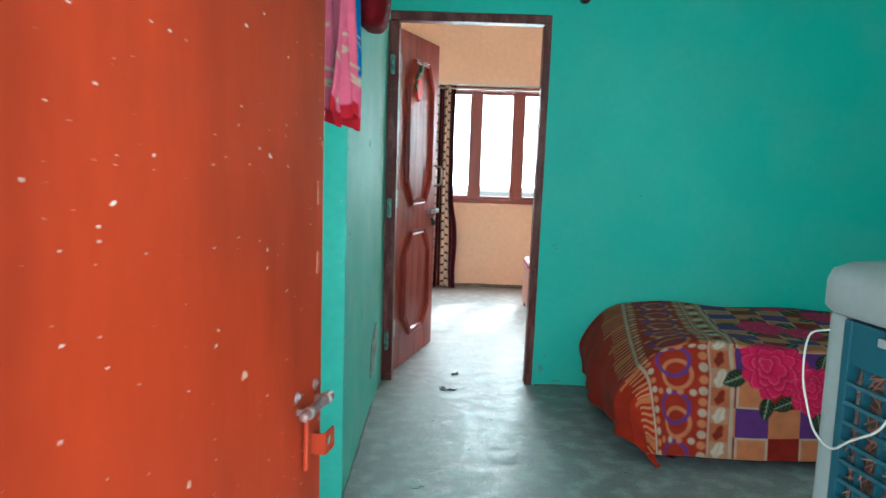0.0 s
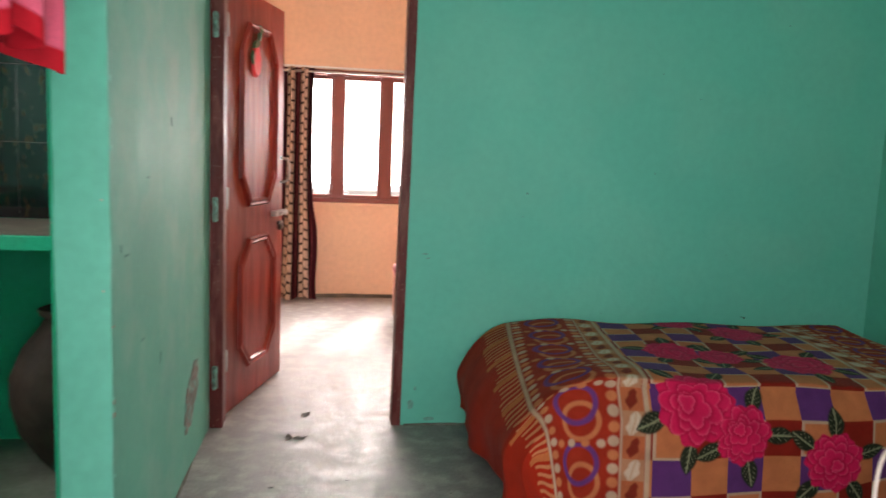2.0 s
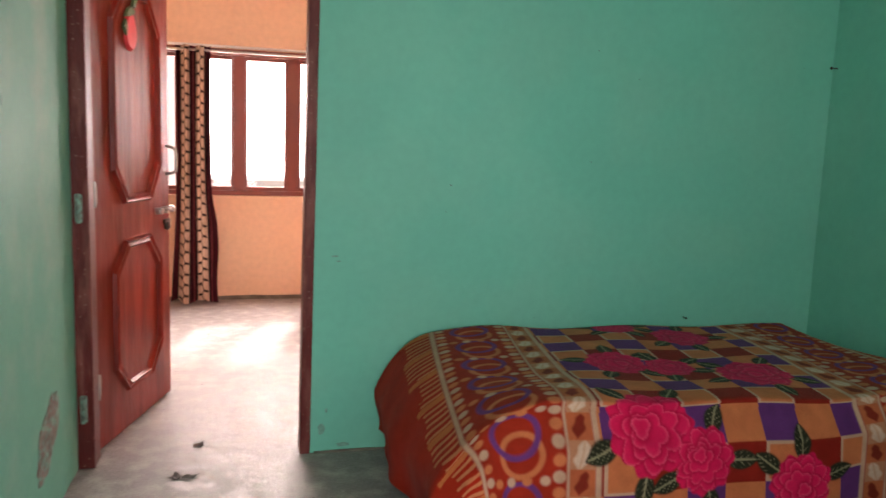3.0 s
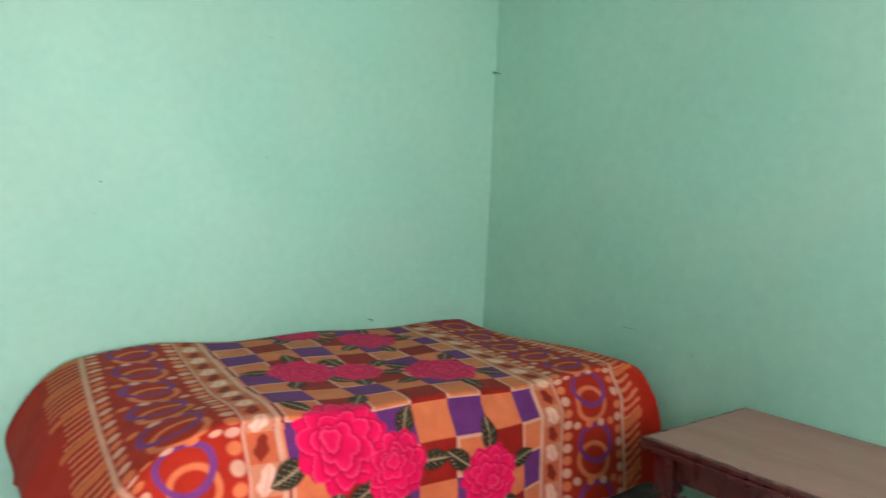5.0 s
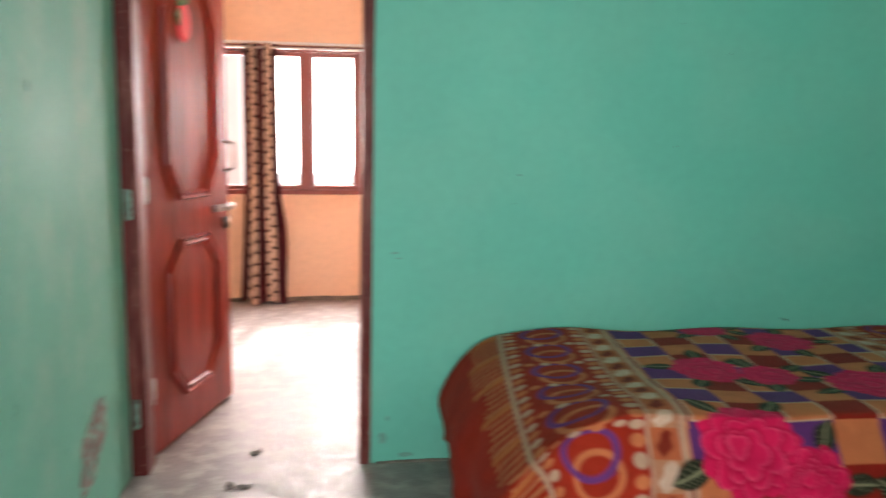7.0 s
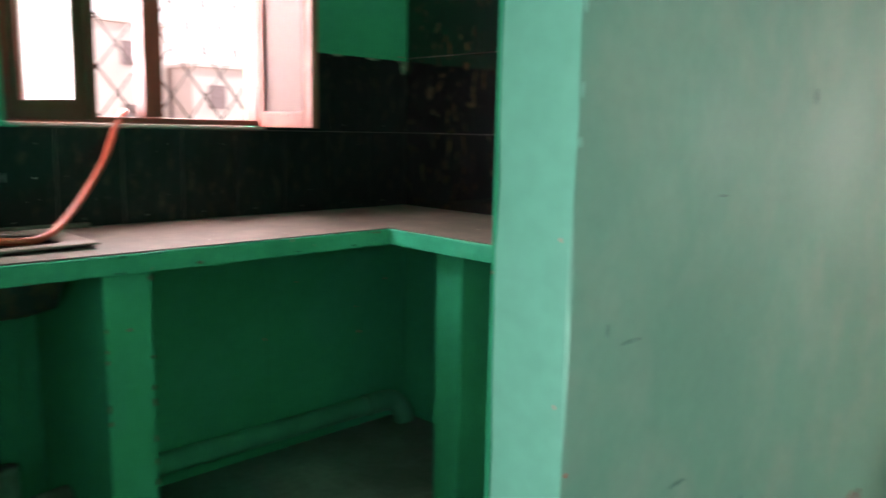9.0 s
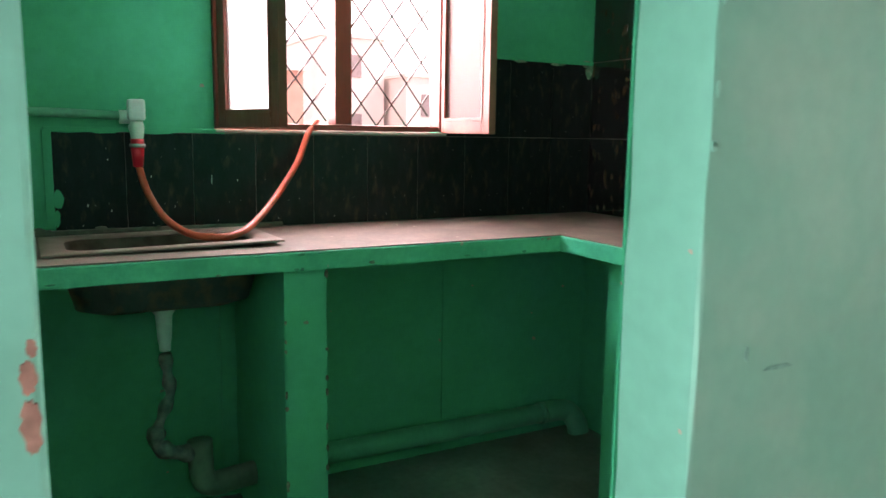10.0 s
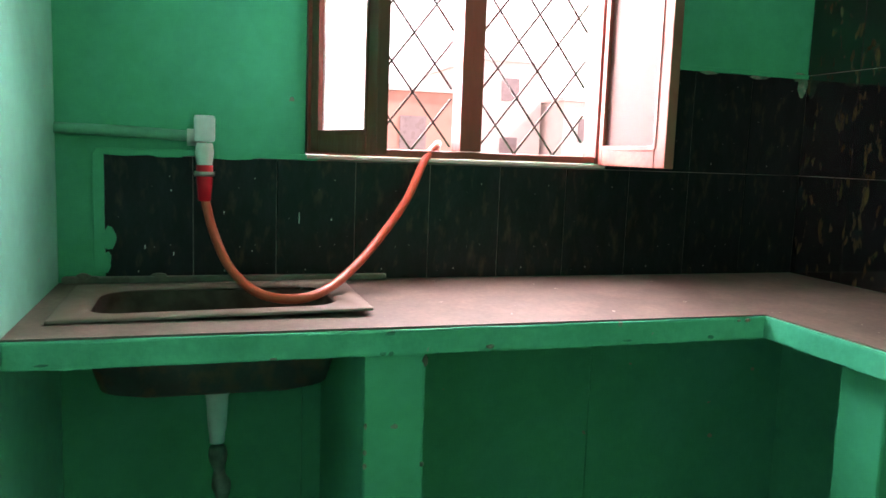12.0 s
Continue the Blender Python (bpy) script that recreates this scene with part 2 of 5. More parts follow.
def between(a, b):
    a, b = Vector(a), Vector(b)
    return Matrix.Translation(a) @ (b - a).to_track_quat('Z', 'Y').to_matrix().to_4x4(), (b - a).length


def rod(a, b, r, seg=10):
    m, n = between(a, b)
    return lathe([(r, 0), (r, n)], seg, m)


def add_rod(bm, a, b, r, seg=6):
    m, n = between(a, b)
    return add_lathe(bm, [(r, 0), (r, n)], seg, m)


def smooth_line(points, steps=8):
    ps = [Vector(p) for p in points]
    ps = [2 * ps[0] - ps[1]] + ps + [2 * ps[-1] - ps[-2]]
    out = []
    for i in range(1, len(ps) - 2):
        for k in range(steps):
            t = k / steps
            a, b, c, d = ps[i - 1:i + 3]
            out.append(0.5 * ((2 * b) + (c - a) * t + (2 * a - 5 * b + 4 * c - d) * t * t + (3 * b - a - 3 * c + d) * t ** 3))
    return out + [ps[-2]]


def tube(points, r, seg=10, steps=8):
    """A round tube along a smooth line; r may be a function of the share of the way."""
    line = smooth_line(points, steps)
    bm = bmesh.new()
    up = Vector((0.3, 0.2, 1)).normalized()
    rings = []
    for i, p in enumerate(line):
        d = (line[min(i + 1, len(line) - 1)] - line[max(i - 1, 0)]).normalized()
        side = d.cross(up)
        side = side.normalized() if side.length > 1e-4 else Vector((1, 0, 0))
        up2 = side.cross(d).normalized()
        rr = r(i / (len(line) - 1)) if callable(r) else r
        rings.append([bm.verts.new(p + rr * (math.cos(2 * math.pi * k / seg) * side + math.sin(2 * math.pi * k / seg) * up2)) for k in range(seg)])
    for a, b in zip(rings, rings[1:]):
        for k in range(seg):
            bm.faces.new((a[k], a[(k + 1) % seg], b[(k + 1) % seg], b[k]))
    bm.faces.new(rings[0][::-1])
    bm.faces.new(rings[-1])
    for f in bm.faces:
        f.smooth = True
    return bm


def grid_sheet(nu, nv, at, colour=None):
    """A sheet of nu x nv cells whose points and colours are functions of u and v in 0..1."""
    u, v = np.meshgrid(np.linspace(0, 1, nu + 1), np.linspace(0, 1, nv + 1))
    co = np.stack(at(u.ravel(), v.ravel()), -1)
    i = np.arange((nu + 1) * (nv + 1)).reshape(nv + 1, nu + 1)
    quads = np.stack([i[:-1, :-1], i[:-1, 1:], i[1:, 1:], i[1:, :-1]], -1).reshape(-1, 4)
    me = bpy.data.meshes.new("sheet")
    me.vertices.add(len(co))
    me.vertices.foreach_set("co", co.astype(np.float32).ravel())
    me.loops.add(quads.size)
    me.loops.foreach_set("vertex_index", quads.ravel().astype(np.int32))
    me.polygons.add(len(quads))
    me.polygons.foreach_set("loop_start", (np.arange(len(quads)) * 4).astype(np.int32))
    me.update(calc_edges=True)
    me.polygons.foreach_set("use_smooth", np.ones(len(quads), bool))
    if colour is not None:
        c = colour(u.ravel(), v.ravel())
        at_ = me.color_attributes.new("print", 'FLOAT_COLOR', 'POINT')
        at_.data.foreach_set("color", np.concatenate([c, np.ones((len(c), 1))], 1).astype(np.float32).ravel())
    return me


def mesh_of(bm, name):
    me = bpy.data.meshes.new(name)
    bm.normal_update()
    bm.to_mesh(me)
    bm.free()
    return me


def part(name, bm, material, parent=None, label=""):
    me = bm if isinstance(bm, bpy.types.Mesh) else mesh_of(bm, name)
    me.materials.clear()
    me.materials.append(material)
    ob = new(name, me)
    if parent is not None:
        ob.parent = parent
    return tagged(ob, label)


def empty(name, label, category, m=None, group="", kind=""):
    ob = new(name)
    ob.empty_display_size = 0.1
    if m is not None:
        ob.matrix_world = m
    return tagged(ob, label, category, group, kind)


def structure(name, boxes, material, label, bevel=0.004, wobble=0.0, side=None):
    """Walls and the like. wobble: how far hand-laid plaster strays; side: a second material with the direction of the faces that carry it."""
    bm = bmesh.new()
    for b in boxes:
        add_box(bm, *b, bevel)
    if wobble:
        for _ in range(5):
            long = [e for e in bm.edges if e.calc_length() > 0.09]
            if not long:
                break
            bmesh.ops.subdivide_edges(bm, edges=long, cuts=1, use_grid_fill=True)
        bm.normal_update()
        for v in bm.verts:
            n = noise.noise_vector(v.co * 7) + 0.6 * noise.noise_vector(v.co * 23)
            corner = any(a.normal.dot(b.normal) < 0.9 for a in v.link_faces for b in v.link_faces)
            v.co += wobble * (1.0 if corner else 0.2) * Vector((n.x, n.y, n.z))
        bmesh.ops.triangulate(bm, faces=[f for f in bm.faces if len(f.verts) > 4])
    ob = tagged(part(name, bm, material), label, name.split("_")[0], kind="structure")
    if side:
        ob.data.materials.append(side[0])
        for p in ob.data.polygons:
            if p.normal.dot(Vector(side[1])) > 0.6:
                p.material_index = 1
    return ob


def clothmat(name, rough=0.9, weave=400.0, sheen=0.0):
    m = bpy.data.materials.new(name)
    m.use_nodes = True
    n, l = m.node_tree.nodes, m.node_tree.links
    b = n["Principled BSDF"]
    a = n.new("ShaderNodeAttribute")
    a.attribute_name = "print"
    tc = n.new("ShaderNodeTexCoord")
    no = n.new("ShaderNodeTexNoise")
    no.inputs["Scale"].default_value, no.inputs["Detail"].default_value = weave, 3
    l.new(tc.outputs["Object"], no.inputs["Vector"])
    big = n.new("ShaderNodeTexNoise")
    big.inputs["Scale"].default_value, big.inputs["Detail"].default_value = 14, 6
    l.new(tc.outputs["Object"], big.inputs["Vector"])
    ad = n.new("ShaderNodeMath")
    ad.operation = 'ADD'
    l.new(no.outputs[0], ad.inputs[0])
    l.new(big.outputs[0], ad.inputs[1])
    r = n.new("ShaderNodeMapRange")
    r.inputs[1].default_value, r.inputs[2].default_value, r.inputs[3].default_value, r.inputs[4].default_value = 0.7, 1.3, 0.70, 1.04
    l.new(ad.outputs[0], r.inputs[0])
    s = n.new("ShaderNodeVectorMath")
    s.operation = 'SCALE'
    l.new(a.outputs["Color"], s.inputs[0])
    l.new(r.outputs[0], s.inputs["Scale"])
    l.new(s.outputs[0], b.inputs["Base Color"])
    b.inputs["Roughness"].default_value = rough
    b.inputs["Sheen Weight"].default_value = sheen
    b.inputs["Specular IOR Level"].default_value = 0.15
    bp = n.new("ShaderNodeBump")
    bp.inputs["Strength"].default_value, bp.inputs["Distance"].default_value = 0.3, 0.004
    l.new(ad.outputs[0], bp.inputs["Height"])
    l.new(bp.outputs[0], b.inputs["Normal"])
    return m


M_BLANKET = clothmat("printed_fleece", sheen=0.03)
M_CURTAIN = clothmat("printed_curtain", 0.75, 300)
M_DRESS = clothmat("printed_pink_cotton", 0.7, 500)

# ---- structure ----
H = 2.95
T = 0.13
structure("floor", [(-2.08, 3.39, 0.2, 7.53, -0.12, 0.0)], M_FLOOR, "worn grey cement floor with dirt specks", 0)
structure("kitchen_floor", [(-1.95, -0.135, 1.95, 4.09, 0.0, 0.006)], M_KFLOOR, "dark stained cement kitchen floor", 0)
structure("terrace_floor", [(-3.0, 4.0, -2.6, 0.2, -0.14, -0.01)], M_OUT, "plain cement landing outside the entry", 0)
structure("ceiling", [(-2.08, 3.39, 0.2, 7.53, H, H + 0.12)], M_CEIL, "whitewashed flat ceiling", 0)
# wall with the inner door
structure("wall_back", [(0.895, 3.39, 4.2, 4.33, 0, H), (-2.08, 0.02, 4.2, 4.33, 0, H), (0.02, 0.895, 4.2, 4.33, 2.08, H)], M_TEAL, "mint green painted plaster wall with an inner doorway")
for v in bpy.data.objects["wall_back"].data.vertices:
    if 0.85 < v.co.x < 0.93:
        v.co.x += 0.010 * (v.co.z / 1.04 - 1) if v.co.z < 2.05 else 0.01
structure("wall_right", [(3.26, 3.39, 0.2, 4.2, 0, H)], M_TEAL, "mint green painted plaster wall")
# The hole at x 1.6 to 2.7 is unseen, added for the fill.
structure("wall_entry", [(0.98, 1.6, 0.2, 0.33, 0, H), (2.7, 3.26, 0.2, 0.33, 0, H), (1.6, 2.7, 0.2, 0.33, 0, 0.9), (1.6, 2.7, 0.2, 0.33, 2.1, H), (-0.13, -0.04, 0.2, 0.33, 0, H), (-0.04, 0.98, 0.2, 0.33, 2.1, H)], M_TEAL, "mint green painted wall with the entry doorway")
# Faces turned to -y carry the brighter mint.
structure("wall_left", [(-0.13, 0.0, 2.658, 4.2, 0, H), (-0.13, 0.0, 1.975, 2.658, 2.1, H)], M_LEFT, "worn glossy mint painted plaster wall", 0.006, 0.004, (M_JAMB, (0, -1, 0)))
for v in bpy.data.objects["wall_left"].data.vertices:
    if v.co.x > -0.02 and v.co.y > 3.6:
        v.co.x += 0.013 * (v.co.y - 3.6) / 0.6
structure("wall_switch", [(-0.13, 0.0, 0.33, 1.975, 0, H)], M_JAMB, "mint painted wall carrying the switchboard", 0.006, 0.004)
# kitchen
structure("wall_kitchen_window", [(-2.08, -1.95, 0.33, 2.533, 0, H), (-2.08, -1.95, 3.392, 4.2, 0, H), (-2.08, -1.95, 2.533, 3.392, 0, 1.275), (-2.08, -1.95, 2.533, 3.392, 2.35, H)], M_GREEN, "dark green painted kitchen wall with a window")
structure("wall_kitchen_right", [(-1.95, -0.13, 4.09, 4.2, 0, H)], M_GREEN, "green painted kitchen wall behind dark tiles", 0)
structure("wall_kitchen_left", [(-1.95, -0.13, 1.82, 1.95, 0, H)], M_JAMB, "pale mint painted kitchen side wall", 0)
structure("kitchen_wall_lining", [(-0.136, -0.131, 2.658, 4.09, 0, H)], M_GREEN, "green paint on the kitchen side of the wall", 0)
structure("skirting", [(-0.004, 0.005, 2.67, 4.19, -0.004, 0.012), (-1.2, 3.2, 7.385, 7.402, -0.004, 0.03), (0.9, 3.25, 4.194, 4.204, -0.004, 0.008)], M_MORTAR, "rough cement edge where walls meet floor", 0, 0.006)
# far room
structure("wall_far", [(-2.08, -0.22, 7.4, 7.53, 0, H), (1.9, 3.39, 7.4, 7.53, 0, H), (-0.22, 1.9, 7.4, 7.53, 0, 0.83), (-0.22, 1.9, 7.4, 7.53, 1.95, H)], M_CREAM, "cream painted wall with a wide window")
structure("wall_far_left", [(-1.4, -1.27, 4.33, 7.4, 0, H)], M_CREAM, "cream painted side wall")
structure("wall_far_right", [(3.26, 3.39, 4.33, 7.4, 0, H)], M_CREAM, "cream painted side wall")
structure("wall_far_back", [(0.905, 3.26, 4.333, 4.338, 0, H), (-1.27, 0.02, 4.333, 4.338, 0, H), (0.02, 0.905, 4.333, 4.338, 2.08, H)], M_CREAM, "cream paint on the back of the door wall", 0)
structure("trim", [(-1.27, 3.26, 7.385, 7.40, 1.955, 1.975)], M_CEIL, "thin whitewashed band above the window", 0.003)
structure("outer_wall", [(-2.08, -0.13, 0.2, 0.33, 0, H)], M_OUT, "outer plaster wall", 0)

# ---- doors ----
frame1 = structure("door_frame", [(0.012, 0.072, 4.196, 4.320, 0, 2.028), (0.862, 0.903, 4.196, 4.300, 0, 2.028), (0.022, 0.903, 4.194, 4.302, 2.03, 2.078)], M_FRAME, "worn maroon wooden door frame", 0.005, 0.002)
for v in frame1.data.vertices:
    if v.co.x > 0.5 and v.co.z < 2.016:
        v.co.x += 0.010 * (v.co.z / 1.04 - 1) - 0.008


def octagon(x0, x1, z0, z1, cx, cz):
    return [(x0 + cx, z0), (x1 - cx, z0), (x1, z0 + cz), (x1, z1 - cz), (x1 - cx, z1), (x0 + cx, z1), (x0, z1 - cz), (x0, z0 + cz)]


def moulding(points, width, y, depth):
    """A raised rail round a closed outline in the x-z plane, on the side of smaller y."""
    bm = bmesh.new()
    cx, cz = sum(p[0] for p in points) / len(points), sum(p[1] for p in points) / len(points)
    prof = [(0.0, 0.0), (0.2, 1.0), (0.45, 0.55), (0.75, 0.9), (1.0, 0.0)]
    rings = []
    for o, h in prof:
        ring = []
        for x, z in points:
            d = Vector((cx - x, cz - z))
            k = o * width
            ring.append(bm.verts.new((x + math.copysign(min(k, abs(d.x)), d.x), y - h * depth, z + math.copysign(min(k, abs(d.y)), d.y))))
        rings.append(ring)
    n = len(points)
    for a, b in zip(rings, rings[1:]):
        for i in range(n):
            bm.faces.new((a[i], a[(i + 1) % n], b[(i + 1) % n], b[i]))
    bmesh.ops.recalc_face_normals(bm, faces=bm.faces)
    return bm


for hz in (0.19, 0.95, 1.74):
    hb = box(0.026, 0.05, 4.185, 4.1955, hz, hz + 0.1, 0.001)
    add_lathe(hb, [(0.008, -0.004), (0.0085, 0.0), (0.0085, 0.1), (0.008, 0.104)], 10, pose(0.038, 4.183, hz))
    part("hinge", hb, mat("painted_hinge", (0.16, 0.22, 0.19), 0.45, metal=0.5, vary=0.4, scale=40, second=(0.20, 0.42, 0.35)), frame1, "steel hinge smeared with mint paint")


# inner door: hinge at its local origin, leaf along +x, seen face towards -y
leaf_m = pose(0.062, 4.332, 0.012, 0, 0, 74)
door1 = empty("inner_door", "open maroon panelled wooden door with worn gloss paint", "door", leaf_m, kind="structure")
part("leaf", box(0.0, 0.785, 0.0, 0.035, 0, 2.0, 0.004), M_MAROON, door1)
part("upper_panel", moulding(octagon(0.16, 0.66, 0.972, 1.86, 0.11, 0.14), 0.04, -0.0005, 0.016), M_MAROON, door1, "raised octagonal moulding")
part("lower_panel", moulding(octagon(0.155, 0.66, 0.162, 0.82, 0.12, 0.12), 0.04, -0.0005, 0.016), M_MAROON, door1, "raised octagonal moulding")
for hz in (0.22, 0.98, 1.75):
    hb = lathe([(0.009, 0), (0.009, 0.1)], 10, pose(-0.016, -0.012, hz))
    add_box(hb, -0.014, 0.02, -0.008, -0.001, hz + 0.01, hz + 0.09)
    part("hinge", hb, M_STEEL, door1, "painted steel butt hinge")
lb = lathe([(0.009, 0), (0.009, 0.19)], 12, pose(0.60, -0.022, 0.915, 0, 90, 0))
for q in (0.615, 0.69, 0.76):
    add_box(lb, q - 0.012, q + 0.012, -0.034, -0.001, 0.90, 0.93, 0.003)
add_lathe(lb, [(0.006, 0), (0.009, 0.03)], 10, pose(0.655, -0.028, 0.915, 70, 0, 0))
part("tower_bolt", lb, M_STEEL, door1, "small steel sliding bolt")
hs = box(0.70, 0.775, -0.012, -0.001, 0.845, 0.868, 0.003)
add_lathe(hs, [(0.02, 0), (0.022, 0.012), (0.014, 0.02)], 16, pose(0.735, -0.001, 0.835, 90, 0, 0))
part("hasp", hs, M_DARKIRON, door1, "dark iron hasp")
part("door_handle", tube([(0.745, -0.002, 1.08), (0.745, -0.045, 1.095), (0.745, -0.05, 1.15), (0.745, -0.045, 1.20), (0.745, -0.002, 1.215)], 0.007), M_STEEL, door1, "bent steel pull handle")


def blob(outline, y, depth, inner=0.85):
    bm = bmesh.new()
    a = [bm.verts.new((x, y, z)) for x, z in outline]
    cx, cz = sum(p[0] for p in outline) / len(outline), sum(p[1] for p in outline) / len(outline)
    b = [bm.verts.new((cx + (x - cx) * inner, y - depth, cz + (z - cz) * inner)) for x, z in outline]
    for i in range(len(a)):
        bm.faces.new((a[i], a[(i + 1) % len(a)], b[(i + 1) % len(a)], b[i]))
    bm.faces.new(b)
    bmesh.ops.recalc_face_normals(bm, faces=bm.faces)
    return bm


deco = empty("door_ornament", "red strawberry shaped ornament with a green leaf on the door", "ornament", leaf_m)
part("fruit", blob([(0.36 + 0.055 * math.sin(a) * (1 - 0.25 * math.cos(a)), 1.69 + 0.085 * math.cos(a)) for a in [i * math.pi / 10 for i in range(20)]][::1], -0.001, 0.012), mat("red_foam", (0.7, 0.05, 0.06), 0.55), deco)
M_LEAFGREEN = mat("dull_green_foam", (0.06, 0.12, 0.05), 0.6)
part("leaf_piece", blob([(0.30, 1.74), (0.325, 1.775), (0.36, 1.79), (0.40, 1.775), (0.375, 1.755), (0.345, 1.745)], -0.003, 0.012), M_LEAFGREEN, deco)
part("stalk", blob([(0.37, 1.785), (0.40, 1.785), (0.435, 1.855), (0.40, 1.865), (0.385, 1.83)], -0.003, 0.012), M_LEAFGREEN, deco)
part("side_leaf", blob([(0.285, 1.70), (0.31, 1.735), (0.325, 1.70), (0.31, 1.66)], -0.003, 0.01), M_LEAFGREEN, deco)

# entry door: hinge at local origin, leaf along +x
entry_m = pose(-0.022, 0.375, 0.012, 0, 0, 78.5)
door2 = empty("entry_door", "open orange painted metal door with chipped paint", "door", entry_m, kind="structure")
part("leaf", box(0, 0.865, 0.0, 0.035, 0, 2.04, 0.004), M_ORANGE, door2)
bolt = lathe([(0.007, 0), (0.0085, 0.003), (0.0085, 0.125), (0.0075, 0.128)], 16, pose(0.725, -0.022, 0.882, 0, 90, 0))
M_BOLT = mat("worn_bolt_steel", (0.24, 0.10, 0.075), 0.45, metal=0.35, vary=0.3, scale=30, second=(0.26, 0.20, 0.20))
boltob = part("door_bolt", bolt, M_BOLT, door2, "worn steel sliding bolt")
for q in (0.752, 0.832):
    cl = lathe([(0.0105, -0.006), (0.0115, 0), (0.0105, 0.006)], 16, pose(q, -0.022, 0.882, 0, 90, 0))
    add_box(cl, q - 0.006, q + 0.006, -0.014, -0.001, 0.876, 0.888, 0.002)
    add_lathe(cl, [(0.011, 0.0005), (0.010, 0.003)], 14, pose(q, 0, 0.905, 90, 0, 0))
    add_lathe(cl, [(0.005, 0.003), (0.004, 0.007)], 10, pose(q, 0, 0.907, 90, 0, 0))
    part("bolt_clamp", cl, M_BOLT, boltob, "steel clamp with a screw")
tong = box(0.762, 0.776, -0.016, -0.008, 0.775, 0.872, 0.003)
part("bolt_tongue", tong, M_ORANGE, door2, "painted flat handle of the bolt")


def ring_plate(cx, cz, w, h, r, y0, y1):
    bm = bmesh.new()
    n = 24
    front, back = [], []
    for y, store in ((y0, front), (y1, back)):
        inner, outer = [], []
        for i in range(n):
            a = 2 * math.pi * i / n
            c, s = math.cos(a), math.sin(a)
            k = min(w / 2 / max(abs(c), 1e-6), h / 2 / max(abs(s), 1e-6))
            inner.append(bm.verts.new((cx + r * c, y, cz + r * s)))
            outer.append(bm.verts.new((cx + k * c, y, cz + k * s)))
        store += [inner, outer]
    for i in range(n):
        j = (i + 1) % n
        bm.faces.new((front[0][i], front[1][i], front[1][j], front[0][j]))
        bm.faces.new((back[0][i], back[0][j], back[1][j], back[1][i]))
        bm.faces.new((front[0][i], front[0][j], back[0][j], back[0][i]))
        bm.faces.new((front[1][i], back[1][i], back[1][j], front[1][j]))
    bmesh.ops.recalc_face_normals(bm, faces=bm.faces)
    return bm


hasp2 = ring_plate(0.842, 0.802, 0.044, 0.040, 0.010, -0.026, -0.023)
add_box(hasp2, 0.818, 0.822, -0.024, 0.0, 0.783, 0.821)
part("lock_eye", hasp2, M_ORANGE, door2, "bent steel lock plate with a round hole")
for cz in (1.10, 1.22):
    part("patch", box(0.834, 0.844, -0.0012, 0.0005, cz, cz + 0.04, 0.001), mat("primer_patch", (0.36, 0.09, 0.05), 0.6, vary=0.4, scale=30), door2, "bare primer patch with screw holes")

# ---- switchboard ----
sb = empty("switchboard", "pale grey switchboard with white switches and sockets on the wall", "switchboard", pose(0, 1.74, 1.257))
part("board", box(0.0005, 0.012, -0.135, 0.137, -0.103, 0.102, 0.002), M_BOARD, sb)
part("module_plate", box(0.0125, 0.022, -0.088, 0.103, -0.077, -0.022, 0.004), M_WHITEPL, sb)
for i in range(3):
    part("switch", box(0.0225, 0.030, 0.005 + i * 0.031, 0.029 + i * 0.031, -0.066, -0.033, 0.003), M_WHITEPL, sb)
part("socket", box(0.0225, 0.026, -0.082, -0.052, -0.072, -0.027, 0.002), M_WHITEPL, sb)
part("socket", box(0.0225, 0.026, -0.045, -0.003, -0.072, -0.027, 0.002), M_WHITEPL, sb)
for y, z in ((-0.074, -0.035), (-0.060, -0.035), (-0.067, -0.048), (-0.074, -0.06), (-0.060, -0.06), (0.017, -0.028), (0.048, -0.028), (0.079, -0.028), (0.017, -0.071), (0.048, -0.071), (0.079, -0.071)):
    part("socket_hole", box(0.0262, 0.0266, y - 0.003, y + 0.003, z - 0.003, z + 0.003) if y < 0 else box(0.0222, 0.0226, y - 0.005, y + 0.005, z - 0.003, z + 0.003), M_DARK, sb)
for y, z in ((0.126, -0.09), (-0.125, 0.09)):
    part("screw", lathe([(0.005, 0), (0.004, 0.003)], 10, pose(0.012, y, z, 0, 90, 0)), M_DARKIRON, sb)

# ---- hanging dress ----


def smoothstep(a, b, x):
    t = np.clip((x - a) / (b - a), 0, 1)
    return t * t * (3 - 2 * t)


def paint(c, mask, colour):
    m = np.clip(mask, 0, 1)[:, None]
    return c * (1 - m) + np.array(colour) * m


def dress_at(u, v):
    w = 0.15 + 0.12 * v
    y = 1.785 + (u - 0.5) * 2 * w * 0.68 + 0.02 * np.sin(v * 4)
    x = 0.085 + 0.028 * np.sin(u * 21 + 0.6 * np.sin(v * 3)) * (0.35 + v) + 0.012 * np.sin(u * 47 + v * 2)
    z = 2.03 - v * (0.615 + 0.03 * np.sin(u * 9) + 0.02 * np.sin(u * 21))
    return x, y, z


